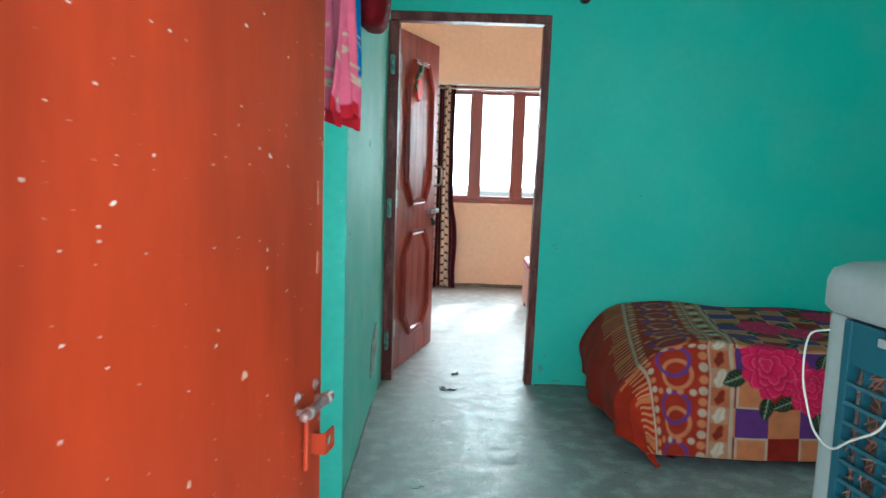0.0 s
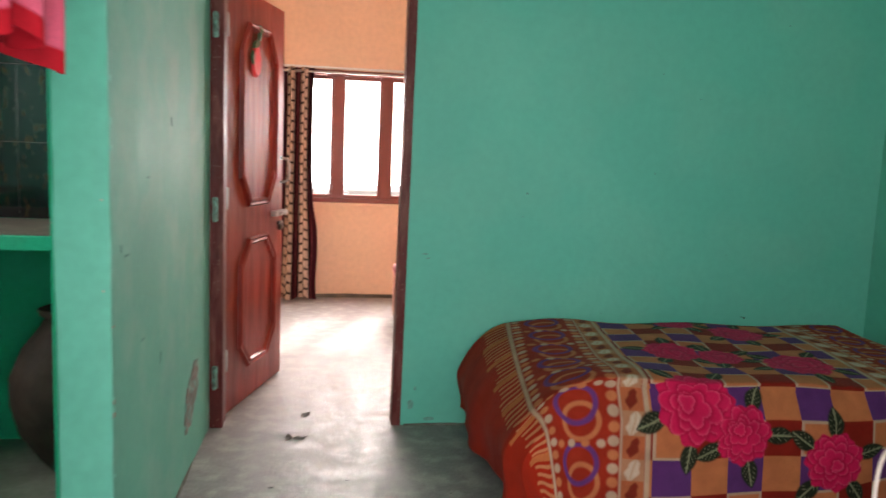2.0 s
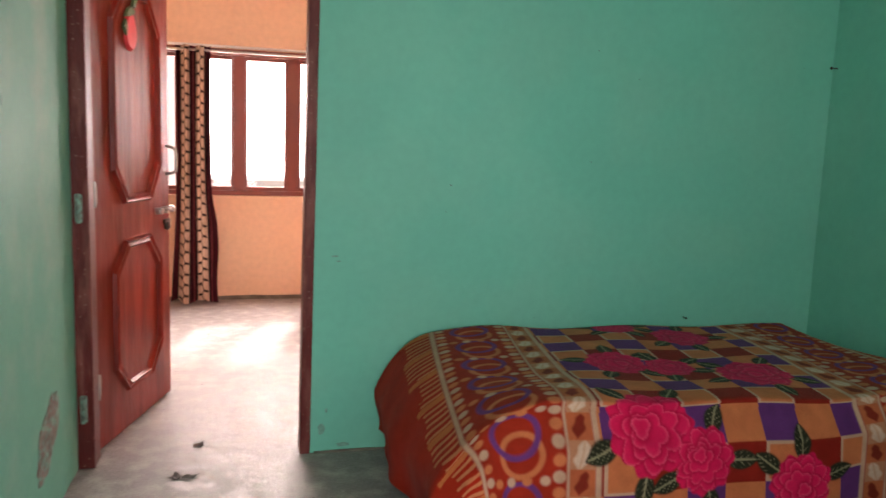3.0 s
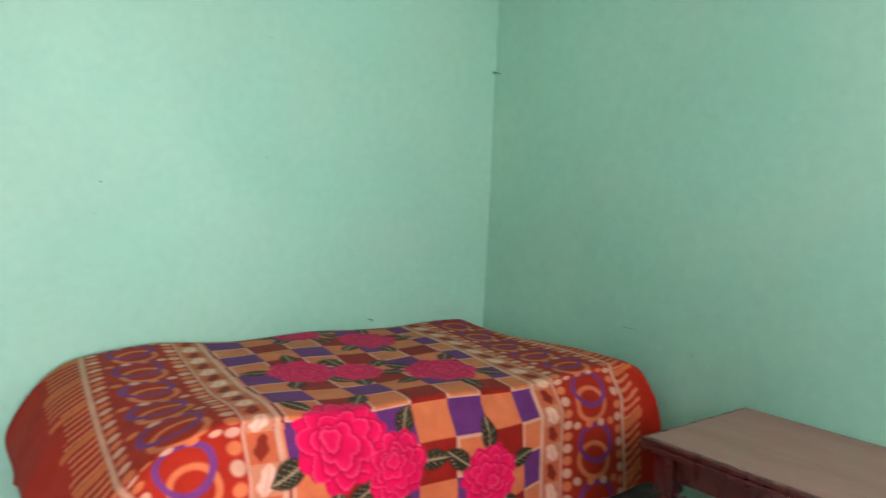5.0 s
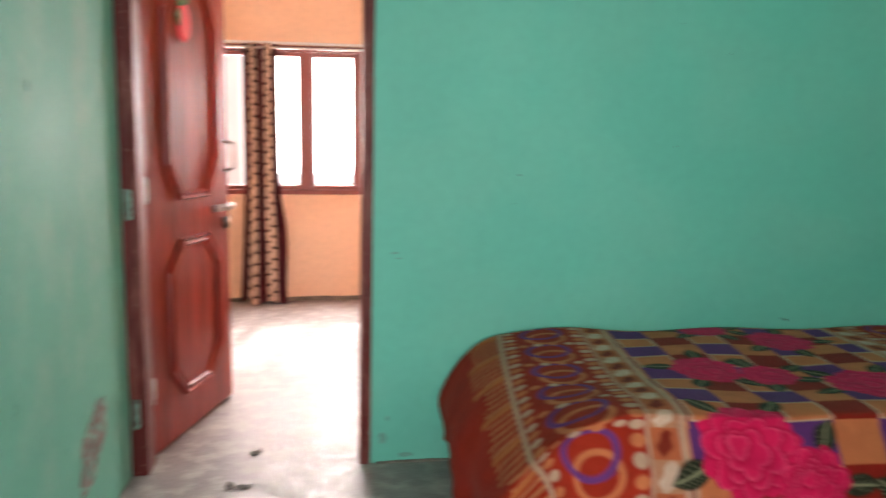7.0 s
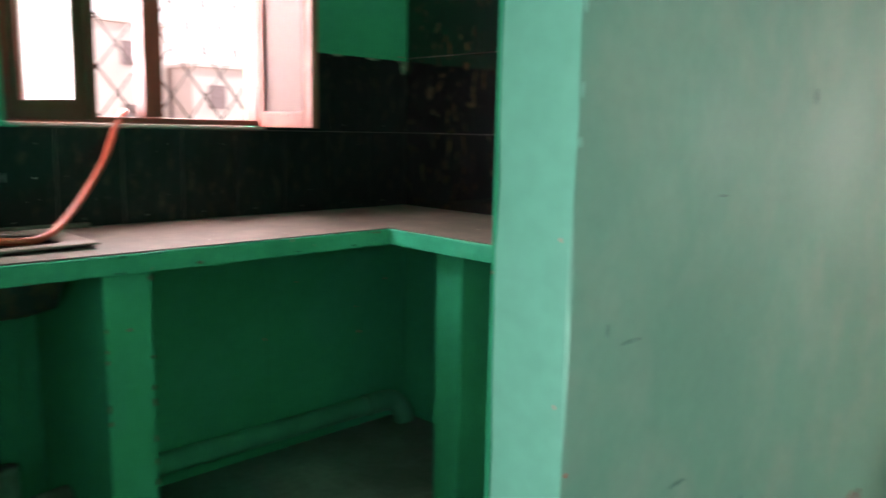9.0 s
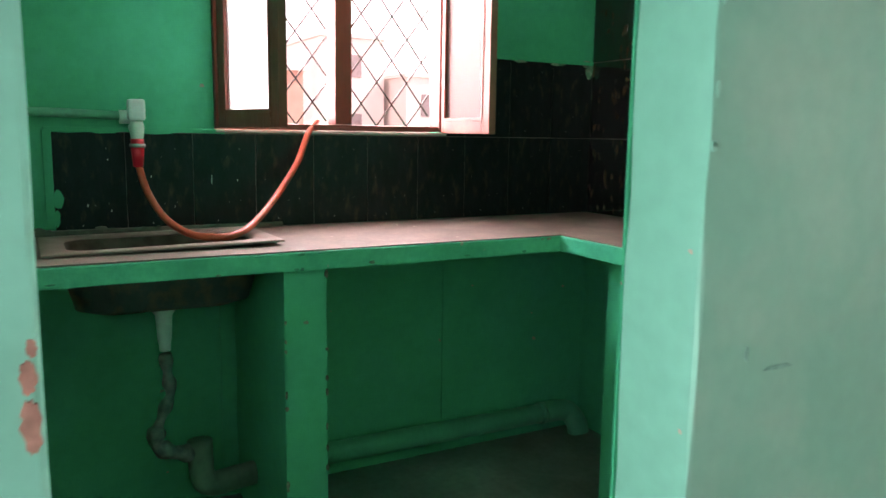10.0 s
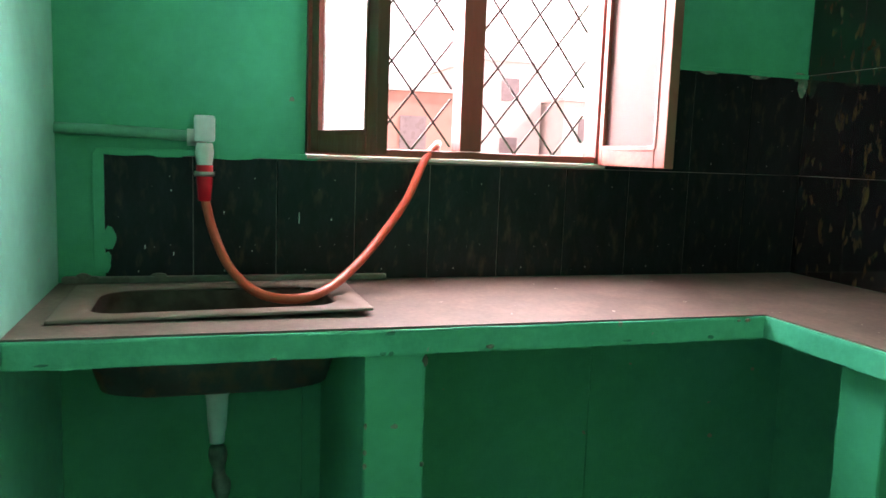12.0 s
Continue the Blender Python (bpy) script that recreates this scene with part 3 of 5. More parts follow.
def dress_colour(u, v):
    c = np.tile(np.array([0.80, 0.13, 0.22]), (len(u), 1))
    for (cu, cv, r) in ((0.12, 0.45, 0.09), (0.30, 0.72, 0.10), (0.52, 0.40, 0.1), (0.60, 0.84, 0.10), (0.10, 0.84, 0.09), (0.38, 0.2, 0.1), (0.75, 0.12, 0.1)):
        du, dv = (u - cu), (v - cv) * 1.1
        d = np.hypot(du, dv)
        a = np.arctan2(dv, du)
        ring = np.abs(d - r * (0.7 + 0.3 * np.cos(3 * a)))
        c = paint(c, 1 - smoothstep(0.006, 0.014, ring), (0.66, 0.42, 0.28))
        c = paint(c, (1 - smoothstep(0.004, 0.012, np.abs(dv - du * 0.8 + 0.05 * np.sin(9 * du)))) * (d < r * 1.7), (0.66, 0.42, 0.28))
    for (cu, cv, r) in ((0.90, 0.62, 0.17), (0.93, 0.25, 0.15)):
        du, dv = (u - cu), (v - cv) * 0.8
        d, a = np.hypot(du, dv), np.arctan2(dv, du)
        pet = d - r * (0.62 + 0.38 * np.abs(np.sin(3.5 * a)))
        c = paint(c, 1 - smoothstep(-0.005, 0.01, pet), (0.68, 0.55, 0.42))
        c = paint(c, 1 - smoothstep(-0.035, -0.02, pet), (0.015, 0.13, 0.33))
        c = paint(c, (1 - smoothstep(0.0, 0.012, np.abs(np.sin(7 * a)) * d)) * (pet < -0.03), (0.68, 0.55, 0.42))
    c = paint(c, smoothstep(0.948, 0.955, v), (0.50, 0.008, 0.02))
    return c


dress = empty("hanging_dress", "pink cotton dress with blue flowers hanging on the wall", "clothing", pose(0, 0, 0))
for nm, a, b, lab in (("skirt", 0.0, 0.952, ""), ("hem", 0.952, 1.0, "shiny red hem band")):
    pc = part(nm, grid_sheet(120, 150 if a == 0 else 14, lambda u, v: dress_at(u, a + (b - a) * v), lambda u, v: dress_colour(u, a + (b - a) * v)), M_DRESS, dress, lab)
    pc.modifiers.new("thickness", 'SOLIDIFY').thickness = 0.003
peg0 = empty("coat_peg", "small dark peg carrying the pink dress", "peg", pose(0, 1.785, 2.0))
part("stem", lathe([(0.009, -0.001), (0.008, 0.09)], 10, pose(0, 0, 0, 0, 90, 0)), M_DARKIRON, peg0)
part("plate", lathe([(0.022, 0.0005), (0.02, 0.006)], 14, pose(0, 0, 0, 0, 90, 0)), M_DARKIRON, peg0)

bag = empty("hanging_bag", "dark red patterned cloth bag hanging on the wall", "bag", pose(0.062, 2.90, 1.735))
bm = bmesh.new()
bmesh.ops.create_uvsphere(bm, u_segments=28, v_segments=18, radius=1)
for v in bm.verts:
    x, y, z = v.co
    v.co = (x * 0.06, y * 0.17 * (1 - 0.25 * z), z * 0.16 + 0.16)
    if v.co.z < 0.05:
        v.co.z = 0.05 - (0.05 - v.co.z) * 0.25
    v.co.x += 0.004 * math.sin(v.co.y * 60)
for f in bm.faces:
    f.smooth = True
part("pouch", bm, specks(mat("dark_red_brocade", (0.20, 0.006, 0.012), 0.85, spec=0.1, vary=0.2, scale=15, fine=150, bump=0.2), (0.5, 0.33, 0.10), 18, 0.16, 0.75, "yz"), bag)
part("strap", tube([(0, -0.1, 0.28), (-0.01, -0.05, 0.40), (-0.02, 0, 0.45), (-0.01, 0.05, 0.40), (0, 0.1, 0.28)], 0.008), M_RED, bag)
peg1 = empty("coat_peg", "small dark peg carrying a cloth bag", "peg", pose(0, 2.88, 2.14))
part("stem", lathe([(0.008, -0.001), (0.007, 0.06)], 10, pose(0, 0, 0, 0, 90, 0)), M_DARKIRON, peg1)
part("plate", lathe([(0.02, 0.0005), (0.018, 0.006)], 14, pose(0, 0, 0, 0, 90, 0)), M_DARKIRON, peg1)

knob = empty("wall_peg", "round brown wooden peg on the mint wall", "peg", pose(1.067, 4.2, 2.165))
part("knob", lathe([(0.012, 0.0), (0.014, 0.03), (0.026, 0.045), (0.03, 0.06), (0.022, 0.075), (0.008, 0.08)], 18, pose(0, 0, 0, 90, 0, 0)), M_TABLEWOOD, knob)
part("base", lathe([(0.02, 0.0), (0.018, 0.006)], 18, pose(0, 0, 0, 90, 0, 0)), M_TABLEWOOD, knob)

# ---- bed and blanket ----
bed = empty("bed", "low wooden single bed under a printed blanket", "bed", pose(0, 0, 0))
part("mattress", box(1.36, 3.16, 3.16, 4.15, 0.34, 0.465, 0.03), M_MATTRESS, bed)
part("frame", box(1.34, 3.18, 3.14, 4.16, 0.24, 0.338, 0.006), M_TABLEWOOD, bed)
for x in (1.38, 3.08):
    for y in (3.18, 4.08):
        part("leg", lathe([(0.03, 0), (0.034, 0.05), (0.026, 0.12), (0.036, 0.2), (0.036, 0.2395)], 14, pose(x + 0.03, y + 0.03, 0)), M_TABLEWOOD, bed)

S0, S1, V1 = 0.86, 3.52, 1.50
EDGE_L, EDGE_R, EDGE_F = 1.34, 3.08, 1.00


def soft_drop(d, r=0.05):
    return np.where(d > 0, np.sqrt(d * d + r * r) - r, 0.0)


def blanket_at(u, v):
    s, q = S0 + (S1 - S0) * u, V1 * v
    dl, dr, df = soft_drop(EDGE_L + 0.05 - s, 0.15), soft_drop(s - EDGE_R + 0.02, 0.12), soft_drop(q - EDGE_F + 0.02, 0.10)
    side = np.maximum(dl, dr)
    drop = (np.power(np.power(dl * 1.0 + dr * 0.80, 2.6) + np.power(df, 2.6) + 1e-12, 1 / 2.6))
    both = np.sqrt(np.clip(side, 0, None) * np.clip(df, 0, None))
    over = np.clip(EDGE_L + 0.05 - s, 0, None)
    x = np.where(s < EDGE_L + 0.05, EDGE_L + 0.05 - 0.37 * (1 - np.exp(-over / 0.30)) + 0.07 * smoothstep(0.32, 0.53, over), np.where(s > EDGE_R, EDGE_R + 0.28 * (s - EDGE_R) + 0.05 * smoothstep(0, 0.1, s - EDGE_R), s))
    x = np.minimum(x, 3.235)
    x = x + 0.34 * both * (dl > 0) - 0.15 * both * (dr > 0)
    y = 4.165 - np.minimum(q, EDGE_F) - 0.10 * df - 0.06 * np.minimum(1, df / 0.1) - 0.05 * both
    # folds on the hanging parts, soft lumps on the top
    hang_f = smoothstep(0.02, 0.4, df)
    hang_l = smoothstep(0.02, 0.4, dl)
    y = y - hang_f * 0.022 * np.sin(s * 11.0 + 1.2) * (0.6 + 0.4 * np.sin(s * 3.1))
    y = y - 0.035 * hang_f * np.exp(-((s - 1.25) / 0.13) ** 2)
    x = x + hang_l * (0.022 * np.sin(q * 9.0 + 0.8) + 0.007 * np.sin(q * 23))
    top = 0.497 + 0.010 * np.sin(s * 3.3 + 1.0) * np.sin(q * 4.0 + 0.5) + 0.006 * np.sin(s * 9 + q * 7) + 0.02 * np.exp(-((s - 1.62) / 0.25) ** 2) * (1 - q / 1.4)
    top = top + 0.03 * smoothstep(0.6, 0.95, q) * smoothstep(1.3, 1.5, s) * (1 - smoothstep(1.9, 2.6, s)) * (1 - smoothstep(0.95, 1.25, q))
    z = np.maximum(top - drop - 0.02 * hang_f * np.sin(s * 4.0 + 0.5), 0.012)
    return x, y, z


def blanket_colour(u, v):
    s, q = S0 + (S1 - S0) * u, V1 * v
    p = s + 0.17 * np.minimum(1, q / 1.05)
    red, dark, orange, purple, cream = (0.43, 0.024, 0.008), (0.27, 0.016, 0.008), (0.60, 0.18, 0.07), (0.12, 0.032, 0.16), (0.56, 0.36, 0.25)
    c = np.tile(np.array(red), (len(u), 1))
    e = 0.0045

    def inside(d):
        return 1 - smoothstep(-e, e, d)

    # checked middle
    L, R = 1.79, 2.72
    cell_u, cell_v = 0.138, 0.126
    iu, iv = np.floor((p - 1.665) / cell_u), np.floor((q - 0.015) / cell_v)
    fu, fv = (p - 1.665) / cell_u - iu, (q - 0.015) / cell_v - iv
    odd_u, odd_v = iu % 2 == 1, iv % 2 == 1
    mid = (p > L) & (p < R)
    c = paint(c, mid * 1.0, orange)
    c = paint(c, (mid & odd_u & ~odd_v) * 1.0, purple)
    c = paint(c, (mid & ~odd_u & odd_v) * 1.0, dark)
    rim = np.minimum(np.minimum(fu, 1 - fu), np.minimum(fv, 1 - fv))
    c = paint(c, (mid & odd_u & odd_v) * (1 - smoothstep(0.05, 0.09, rim)), cream)
    # borders, the same at both ends
    for flip, inner in ((1, L), (-1, R)):
        b = (inner - p) * flip * 0.86
        band = (b > 0) & (b < 0.37)
        c = paint(c, band * 1.0, (0.36, 0.026, 0.010))
        c = paint(c, inside(np.abs(b - 0.006) - 0.008), cream)
        c = paint(c, inside(np.abs(b - 0.088) - 0.004), cream)
        c = paint(c, inside(np.abs(b - 0.355) - 0.007), cream)
        # leaf boxes
        k = q / 0.075
        kf = k - np.floor(k)
        box_in = (b > 0.016) & (b < 0.082)
        c = paint(c, (box_in & (np.floor(k) % 2 == 0)) * 1.0, (0.50, 0.13, 0.05))
        even = np.floor(k) % 2 == 0
        c = paint(c, (box_in & ~even) * 1.0, (0.50, 0.22, 0.12))
        spine = b - 0.05 - 0.02 * (kf - 0.5)
        leaf = np.abs(spine) - 0.025 * np.power(np.sin(np.pi * kf), 0.7) * (0.86 + 0.14 * np.sin(kf * 12))
        c = paint(c, inside(leaf) * box_in * ~even, (0.66, 0.48, 0.37))
        c = paint(c, inside(leaf + 0.004) * box_in * even, (0.22, 0.024, 0.012))
        c = paint(c, inside(np.abs(spine) - 0.0018) * box_in * (leaf < 0) * ~even, (0.56, 0.30, 0.18))
        # dot rows
        for bc, step, ra in ((0.112, 0.046, 0.0175), (0.330, 0.046, 0.0155)):
            j = np.floor(q / step)
            dv = q - (j + 0.5) * step
            col = np.where((j % 2 == 0)[:, None], np.array(cream), np.array(orange))
            m = inside(np.hypot(b - bc, dv) - ra)[:, None]
            c = c * (1 - m) + col * m
        # rings
        step = 0.205
        j = np.floor(q / step)
        dv = q - (j + 0.5) * step
        up = np.hypot((b - 0.225) * 1.05, dv + 0.032)
        lo = np.hypot((b - 0.215) * 1.05, dv - 0.030)
        c = paint(c, inside(np.abs(lo - 0.060) - 0.0085), orange)
        c = paint(c, inside(np.abs(up - 0.066) - 0.0085), (0.15, 0.04, 0.19))
        for bb in (0.15, 0.20, 0.25, 0.295):
            c = paint(c, inside(np.hypot(b - bb, np.abs(dv) - step / 2) - 0.014), cream if bb in (0.15, 0.25) else orange)
        # stripes beyond the outer line
        w = q + 0.02 * np.sin(b * 30)
        st = (w / 0.034) % 1.0
        fade = (b > 0.364) & (b < 0.364 + 0.085 + 0.02 * np.sin(np.floor(w / 0.19) * 2.1))
        c = paint(c, fade * smoothstep(0.42, 0.50, st) * (1 - smoothstep(0.84, 0.92, st)) * (np.floor(w / 0.034) % 6 != 0), (0.60, 0.21, 0.09))
        hemp = (b > 0.364) & (b < 0.47)
        c = paint(c, hemp * (np.floor(w / 0.034) % 6 == 0) * 1.0, (0.58, 0.16, 0.05))
    # roses with leaves
    pink, deep = (0.72, 0.012, 0.09), (0.46, 0.004, 0.045)
    roses = ((1.965, 1.085, 0.150), (2.135, 1.20, 0.108), (2.48, 1.30, 0.115), (2.02, 0.55, 0.125), (2.22, 0.60, 0.10), (2.50, 0.74, 0.145), (2.45, 0.20, 0.135), (2.19, 0.05, 0.10), (2.66, 0.32, 0.0))
    for n, (a, b, r) in enumerate(roses):
        if r == 0:
            continue
        for ang in (0.35 + n, 1.75 + n, 2.75 + n, 4.1 + n, 5.3 + n):
            ca, sa = math.cos(ang), math.sin(ang)
            du, dv = p - a - ca * r * 1.22, q - b - sa * r * 1.22
            al, ac = du * ca + dv * sa, -du * sa + dv * ca
            lw = 0.032 * np.clip(1 - (al / 0.062) ** 2, 0, 1)
            ink = np.abs(ac) - lw
            c = paint(c, inside(ink) * (np.abs(al) < 0.062), (0.022, 0.026, 0.014))
            vein = np.minimum(np.abs(ac), np.abs(((np.abs(ac) * 1.2 - al) % 0.02) - 0.01) + 0.002)
            c = paint(c, inside(ink + 0.006) * (1 - smoothstep(0.0015, 0.004, vein)) * (np.abs(al) < 0.055), (0.28, 0.28, 0.16))
    for n, (a, b, r) in enumerate(roses):
        if r == 0:
            continue
        du, dv = p - a, q - b
        d, t = np.hypot(du, dv), np.arctan2(dv, du)
        edge = r * (0.93 + 0.06 * np.cos(7 * t + n) + 0.035 * np.cos(16 * t))
        c = paint(c, inside(d - edge), pink)
        for k, f in enumerate((0.80, 0.58, 0.38, 0.20)):
            lobes = (4, 3.5, 2.5, 1.5)[k]
            off_u, off_v = 0.07 * r * k * math.cos(n + k), 0.07 * r * k * math.sin(n * 2 + k)
            d2, t2 = np.hypot(du - off_u, dv - off_v), np.arctan2(dv - off_v, du - off_u)
            ring = r * f * (0.80 + 0.34 * np.abs(np.cos(lobes * t2 + k * 1.3 + n)))
            c = paint(c, (d2 < ring) * np.exp(-((ring - d2) / (r * 0.045)) ** 2) * 0.45, (0.88, 0.12, 0.24))
            c = paint(c, (d2 >= ring) * (d < edge) * np.exp(-((d2 - ring) / (r * 0.075)) ** 2) * 0.8, deep)
        ray = np.abs(np.sin(23 * t + n))
        c = paint(c, (d < edge) * (1 - smoothstep(0.02, 0.14, ray)) * 0.22 * smoothstep(0.2 * r, 0.8 * r, d), deep)
    return c


blanket = part("blanket", grid_sheet(640, 370, blanket_at, blanket_colour), M_BLANKET)
blanket.modifiers.new("thickness", 'SOLIDIFY').thickness = 0.006
tagged(blanket, "red and orange printed fleece blanket with pink roses over the bed", "blanket")

# ---- low table ----
table = empty("low_table", "low dark red wooden table with a dusty brown top", "table", pose(2.66, 1.55, 0))
TX, TY, TZ = 0.585, 1.215, 0.418
part("tabletop", box(0.012, TX - 0.004, 0.012, TY - 0.012, TZ - 0.02, TZ, 0.002), M_TABLETOP, table)
edge = bmesh.new()
for k, (o, z0, z1) in enumerate(((0.0, TZ - 0.019, TZ - 0.003), (-0.008, TZ - 0.032, TZ - 0.0195), (0.006, TZ - 0.044, TZ - 0.0325))):
    add_box(edge, -0.004 + o, TX, -0.004 + o, TY + 0.004 - o, z0, z1, 0.004)
part("edge_moulding", edge, M_TABLEWOOD, table, "polished dark red stepped edge")
for n, b in enumerate(((0.045, 0.065, 0.10, TY - 0.10), (TX - 0.065, TX - 0.045, 0.10, TY - 0.10), (0.10, TX - 0.10, 0.045, 0.065), (0.10, TX - 0.10, TY - 0.065, TY - 0.045))):
    part("apron", box(b[0], b[1], b[2], b[3], TZ - 0.125, TZ - 0.045, 0.002), M_TABLEWOOD, table)
for x in (0.062, TX - 0.062):
    for y in (0.062, TY - 0.062):
        lg = box(x - 0.032, x + 0.032, y - 0.032, y + 0.032, TZ - 0.17, TZ - 0.0455, 0.003)
        add_lathe(lg, [(0.02, 0.0), (0.026, 0.03), (0.021, 0.05), (0.03, 0.11), (0.034, 0.15), (0.028, 0.185), (0.022, 0.195), (0.033, 0.212), (0.033, 0.228), (0.022, 0.24), (0.026, TZ - 0.17)], 18, pose(x, y, 0))
        part("leg", lg, M_TABLEWOOD, table)
        sx, sy = (1 if x < 0.2 else -1), (1 if y < 0.3 else -1)
        br = bmesh.new()
        a = [br.verts.new(p) for p in ((x + sx * 0.033, y - 0.008, TZ - 0.125), (x + sx * 0.033, y - 0.008, TZ - 0.18), (x + sx * 0.12, y - 0.008, TZ - 0.125))]
        r = bmesh.ops.extrude_face_region(br, geom=[br.faces.new(a)])
        bmesh.ops.translate(br, verts=[v for v in r["geom"] if isinstance(v, bmesh.types.BMVert)], vec=(0, 0.016, 0))
        bmesh.ops.recalc_face_normals(br, faces=br.faces)
        part("corner_bracket", br, M_TABLEWOOD, table)

# ---- air cooler ----


def rounded(x0, x1, y0, y1, r, z, n=6):
    out = []
    for cx, cy, a0 in ((x1 - r, y1 - r, 0), (x0 + r, y1 - r, 90), (x0 + r, y0 + r, 180), (x1 - r, y0 + r, 270)):
        for k in range(n + 1):
            a = radians(a0 + 90 * k / n)
            out.append((cx + r * math.cos(a), cy + r * math.sin(a), z))
    return out


def loft(loops, close_last=True):
    bm = bmesh.new()
    rings = [[bm.verts.new(p) for p in lp] for lp in loops]
    n = len(rings[0])
    for a, b in zip(rings, rings[1:]):
        for i in range(n):
            bm.faces.new((a[i], a[(i + 1) % n], b[(i + 1) % n], b[i]))
    if close_last:
        bm.faces.new(rings[-1])
    bmesh.ops.recalc_face_normals(bm, faces=bm.faces)
    for f in bm.faces:
        f.smooth = True
    return bm


cool_m = pose(1.128, 1.42, 0, 0, 0, -80)
cooler = empty("air_cooler", "grey air cooler with a blue grille and wood wool pad", "air cooler", cool_m)
# local x runs along the grille side towards the entry, local y into the body is negative side
CW, CD, CH = 0.56, 0.5, 1.135
shell = bmesh.new()
add_box(shell, 0, 0.055, 0.02, CD, 0.14, CH - 0.10, 0.012)
add_box(shell, CW - 0.055, CW, 0.02, CD, 0.14, CH - 0.10, 0.012)
add_box(shell, 0.057, CW - 0.057, 0.05, CD - 0.01, 0.14, CH - 0.10, 0.004)
part("body", shell, M_COOLER, cooler)
cover = loft([rounded(0.004, CW - 0.004, 0.014, CD, 0.02, CH - 0.099), rounded(-0.008, CW + 0.008, 0.0, CD + 0.01, 0.03, CH - 0.085), rounded(-0.008, CW + 0.008, 0.0, CD + 0.01, 0.03, CH - 0.035), rounded(-0.002, CW + 0.002, 0.006, CD + 0.004, 0.03, CH - 0.012), rounded(0.02, CW - 0.02, 0.03, CD - 0.02, 0.03, CH + 0.004), rounded(0.06, CW - 0.06, 0.07, CD - 0.06, 0.03, CH + 0.012)])
part("top_cover", cover, M_COOLER, cooler, "rounded grey top cover")
part("tank", box(-0.004, CW + 0.004, 0.004, CD + 0.004, 0.03, 0.138, 0.02), M_COOLER, cooler)
for x in (0.06, CW - 0.06):
    for y in (0.07, CD - 0.06):
        part("foot", lathe([(0.022, 0), (0.024, 0.0295)], 14, pose(x, y, 0)), M_DARK, cooler)
gp = part("grille_frame", box(0.058, 0.078, 0.012, 0.04, 0.145, CH - 0.105, 0.003), M_COOLERBLUE, cooler, "dark blue plastic grille")
part("grille_frame", box(CW - 0.078, CW - 0.058, 0.012, 0.04, 0.145, CH - 0.105, 0.003), M_COOLERBLUE, cooler)
part("grille_header", box(0.079, CW - 0.079, 0.014, 0.04, CH - 0.19, CH - 0.105, 0.003), M_COOLERBLUE, cooler)
part("clip", box(0.16, 0.20, 0.004, 0.013, CH - 0.135, CH - 0.118, 0.003), M_COOLER, cooler)
for i in range(20):
    z = 0.16 + i * 0.039
    sl = box(0.079, CW - 0.079, 0.010, 0.034, z, z + 0.007)
    bmesh.ops.rotate(sl, cent=(0, 0.022, z), matrix=Matrix.Rotation(radians(-18), 3, 'X'), verts=sl.verts)
    part("slat", sl, M_COOLERBLUE, gp)
for i in range(7):
    x = 0.115 + i * 0.054
    part("upright", box(x, x + 0.005, 0.020, 0.038, 0.15, CH - 0.192), M_COOLERBLUE, gp)
wool = bmesh.new()
rnd = random.Random(4)
for i in range(900):
    x, z = rnd.uniform(0.085, CW - 0.085), rnd.uniform(0.16, CH - 0.2)
    a, n = rnd.uniform(0, math.pi), rnd.uniform(0.02, 0.05)
    d = Vector((math.cos(a), 0, math.sin(a))) * n
    o = Vector((x, rnd.uniform(0.032, 0.046), z))
    w = Vector((-math.sin(a), 0, math.cos(a))) * 0.0012
    ps = [o - d + Vector((0, rnd.uniform(-0.006, 0.004), 0)), o + Vector((0, -0.006, 0)), o + d]
    va = [wool.verts.new(p - w) for p in ps]
    vb = [wool.verts.new(p + w) for p in ps]
    for k in (0, 1):
        wool.faces.new((va[k], va[k + 1], vb[k + 1], vb[k]))
tagged(part("wood_wool_pad", wool, M_WOOL, cooler, "brown wood wool cooling pad"), kind="stuff")
part("pad_backing", box(0.08, CW - 0.08, 0.046, 0.0495, 0.15, CH - 0.2), mat("dark_pad", (0.06, 0.035, 0.03), 0.9), cooler)
part("power_cord", tube([(0.04, -0.004, 1.005), (-0.012, -0.010, 0.98), (-0.018, -0.012, 0.90), (0.0, -0.010, 0.84), (0.03, -0.008, 0.79), (0.08, -0.006, 0.775), (0.13, -0.006, 0.81), (0.20, -0.004, 0.86), (0.23, -0.004, 0.93), (0.25, -0.004, 1.02), (0.29, -0.012, 1.12), (0.34, 0.1, 1.128), (0.36, 0.25, 1.126)], 0.0023, 8), M_CORD, cooler, "cream twin power cord")

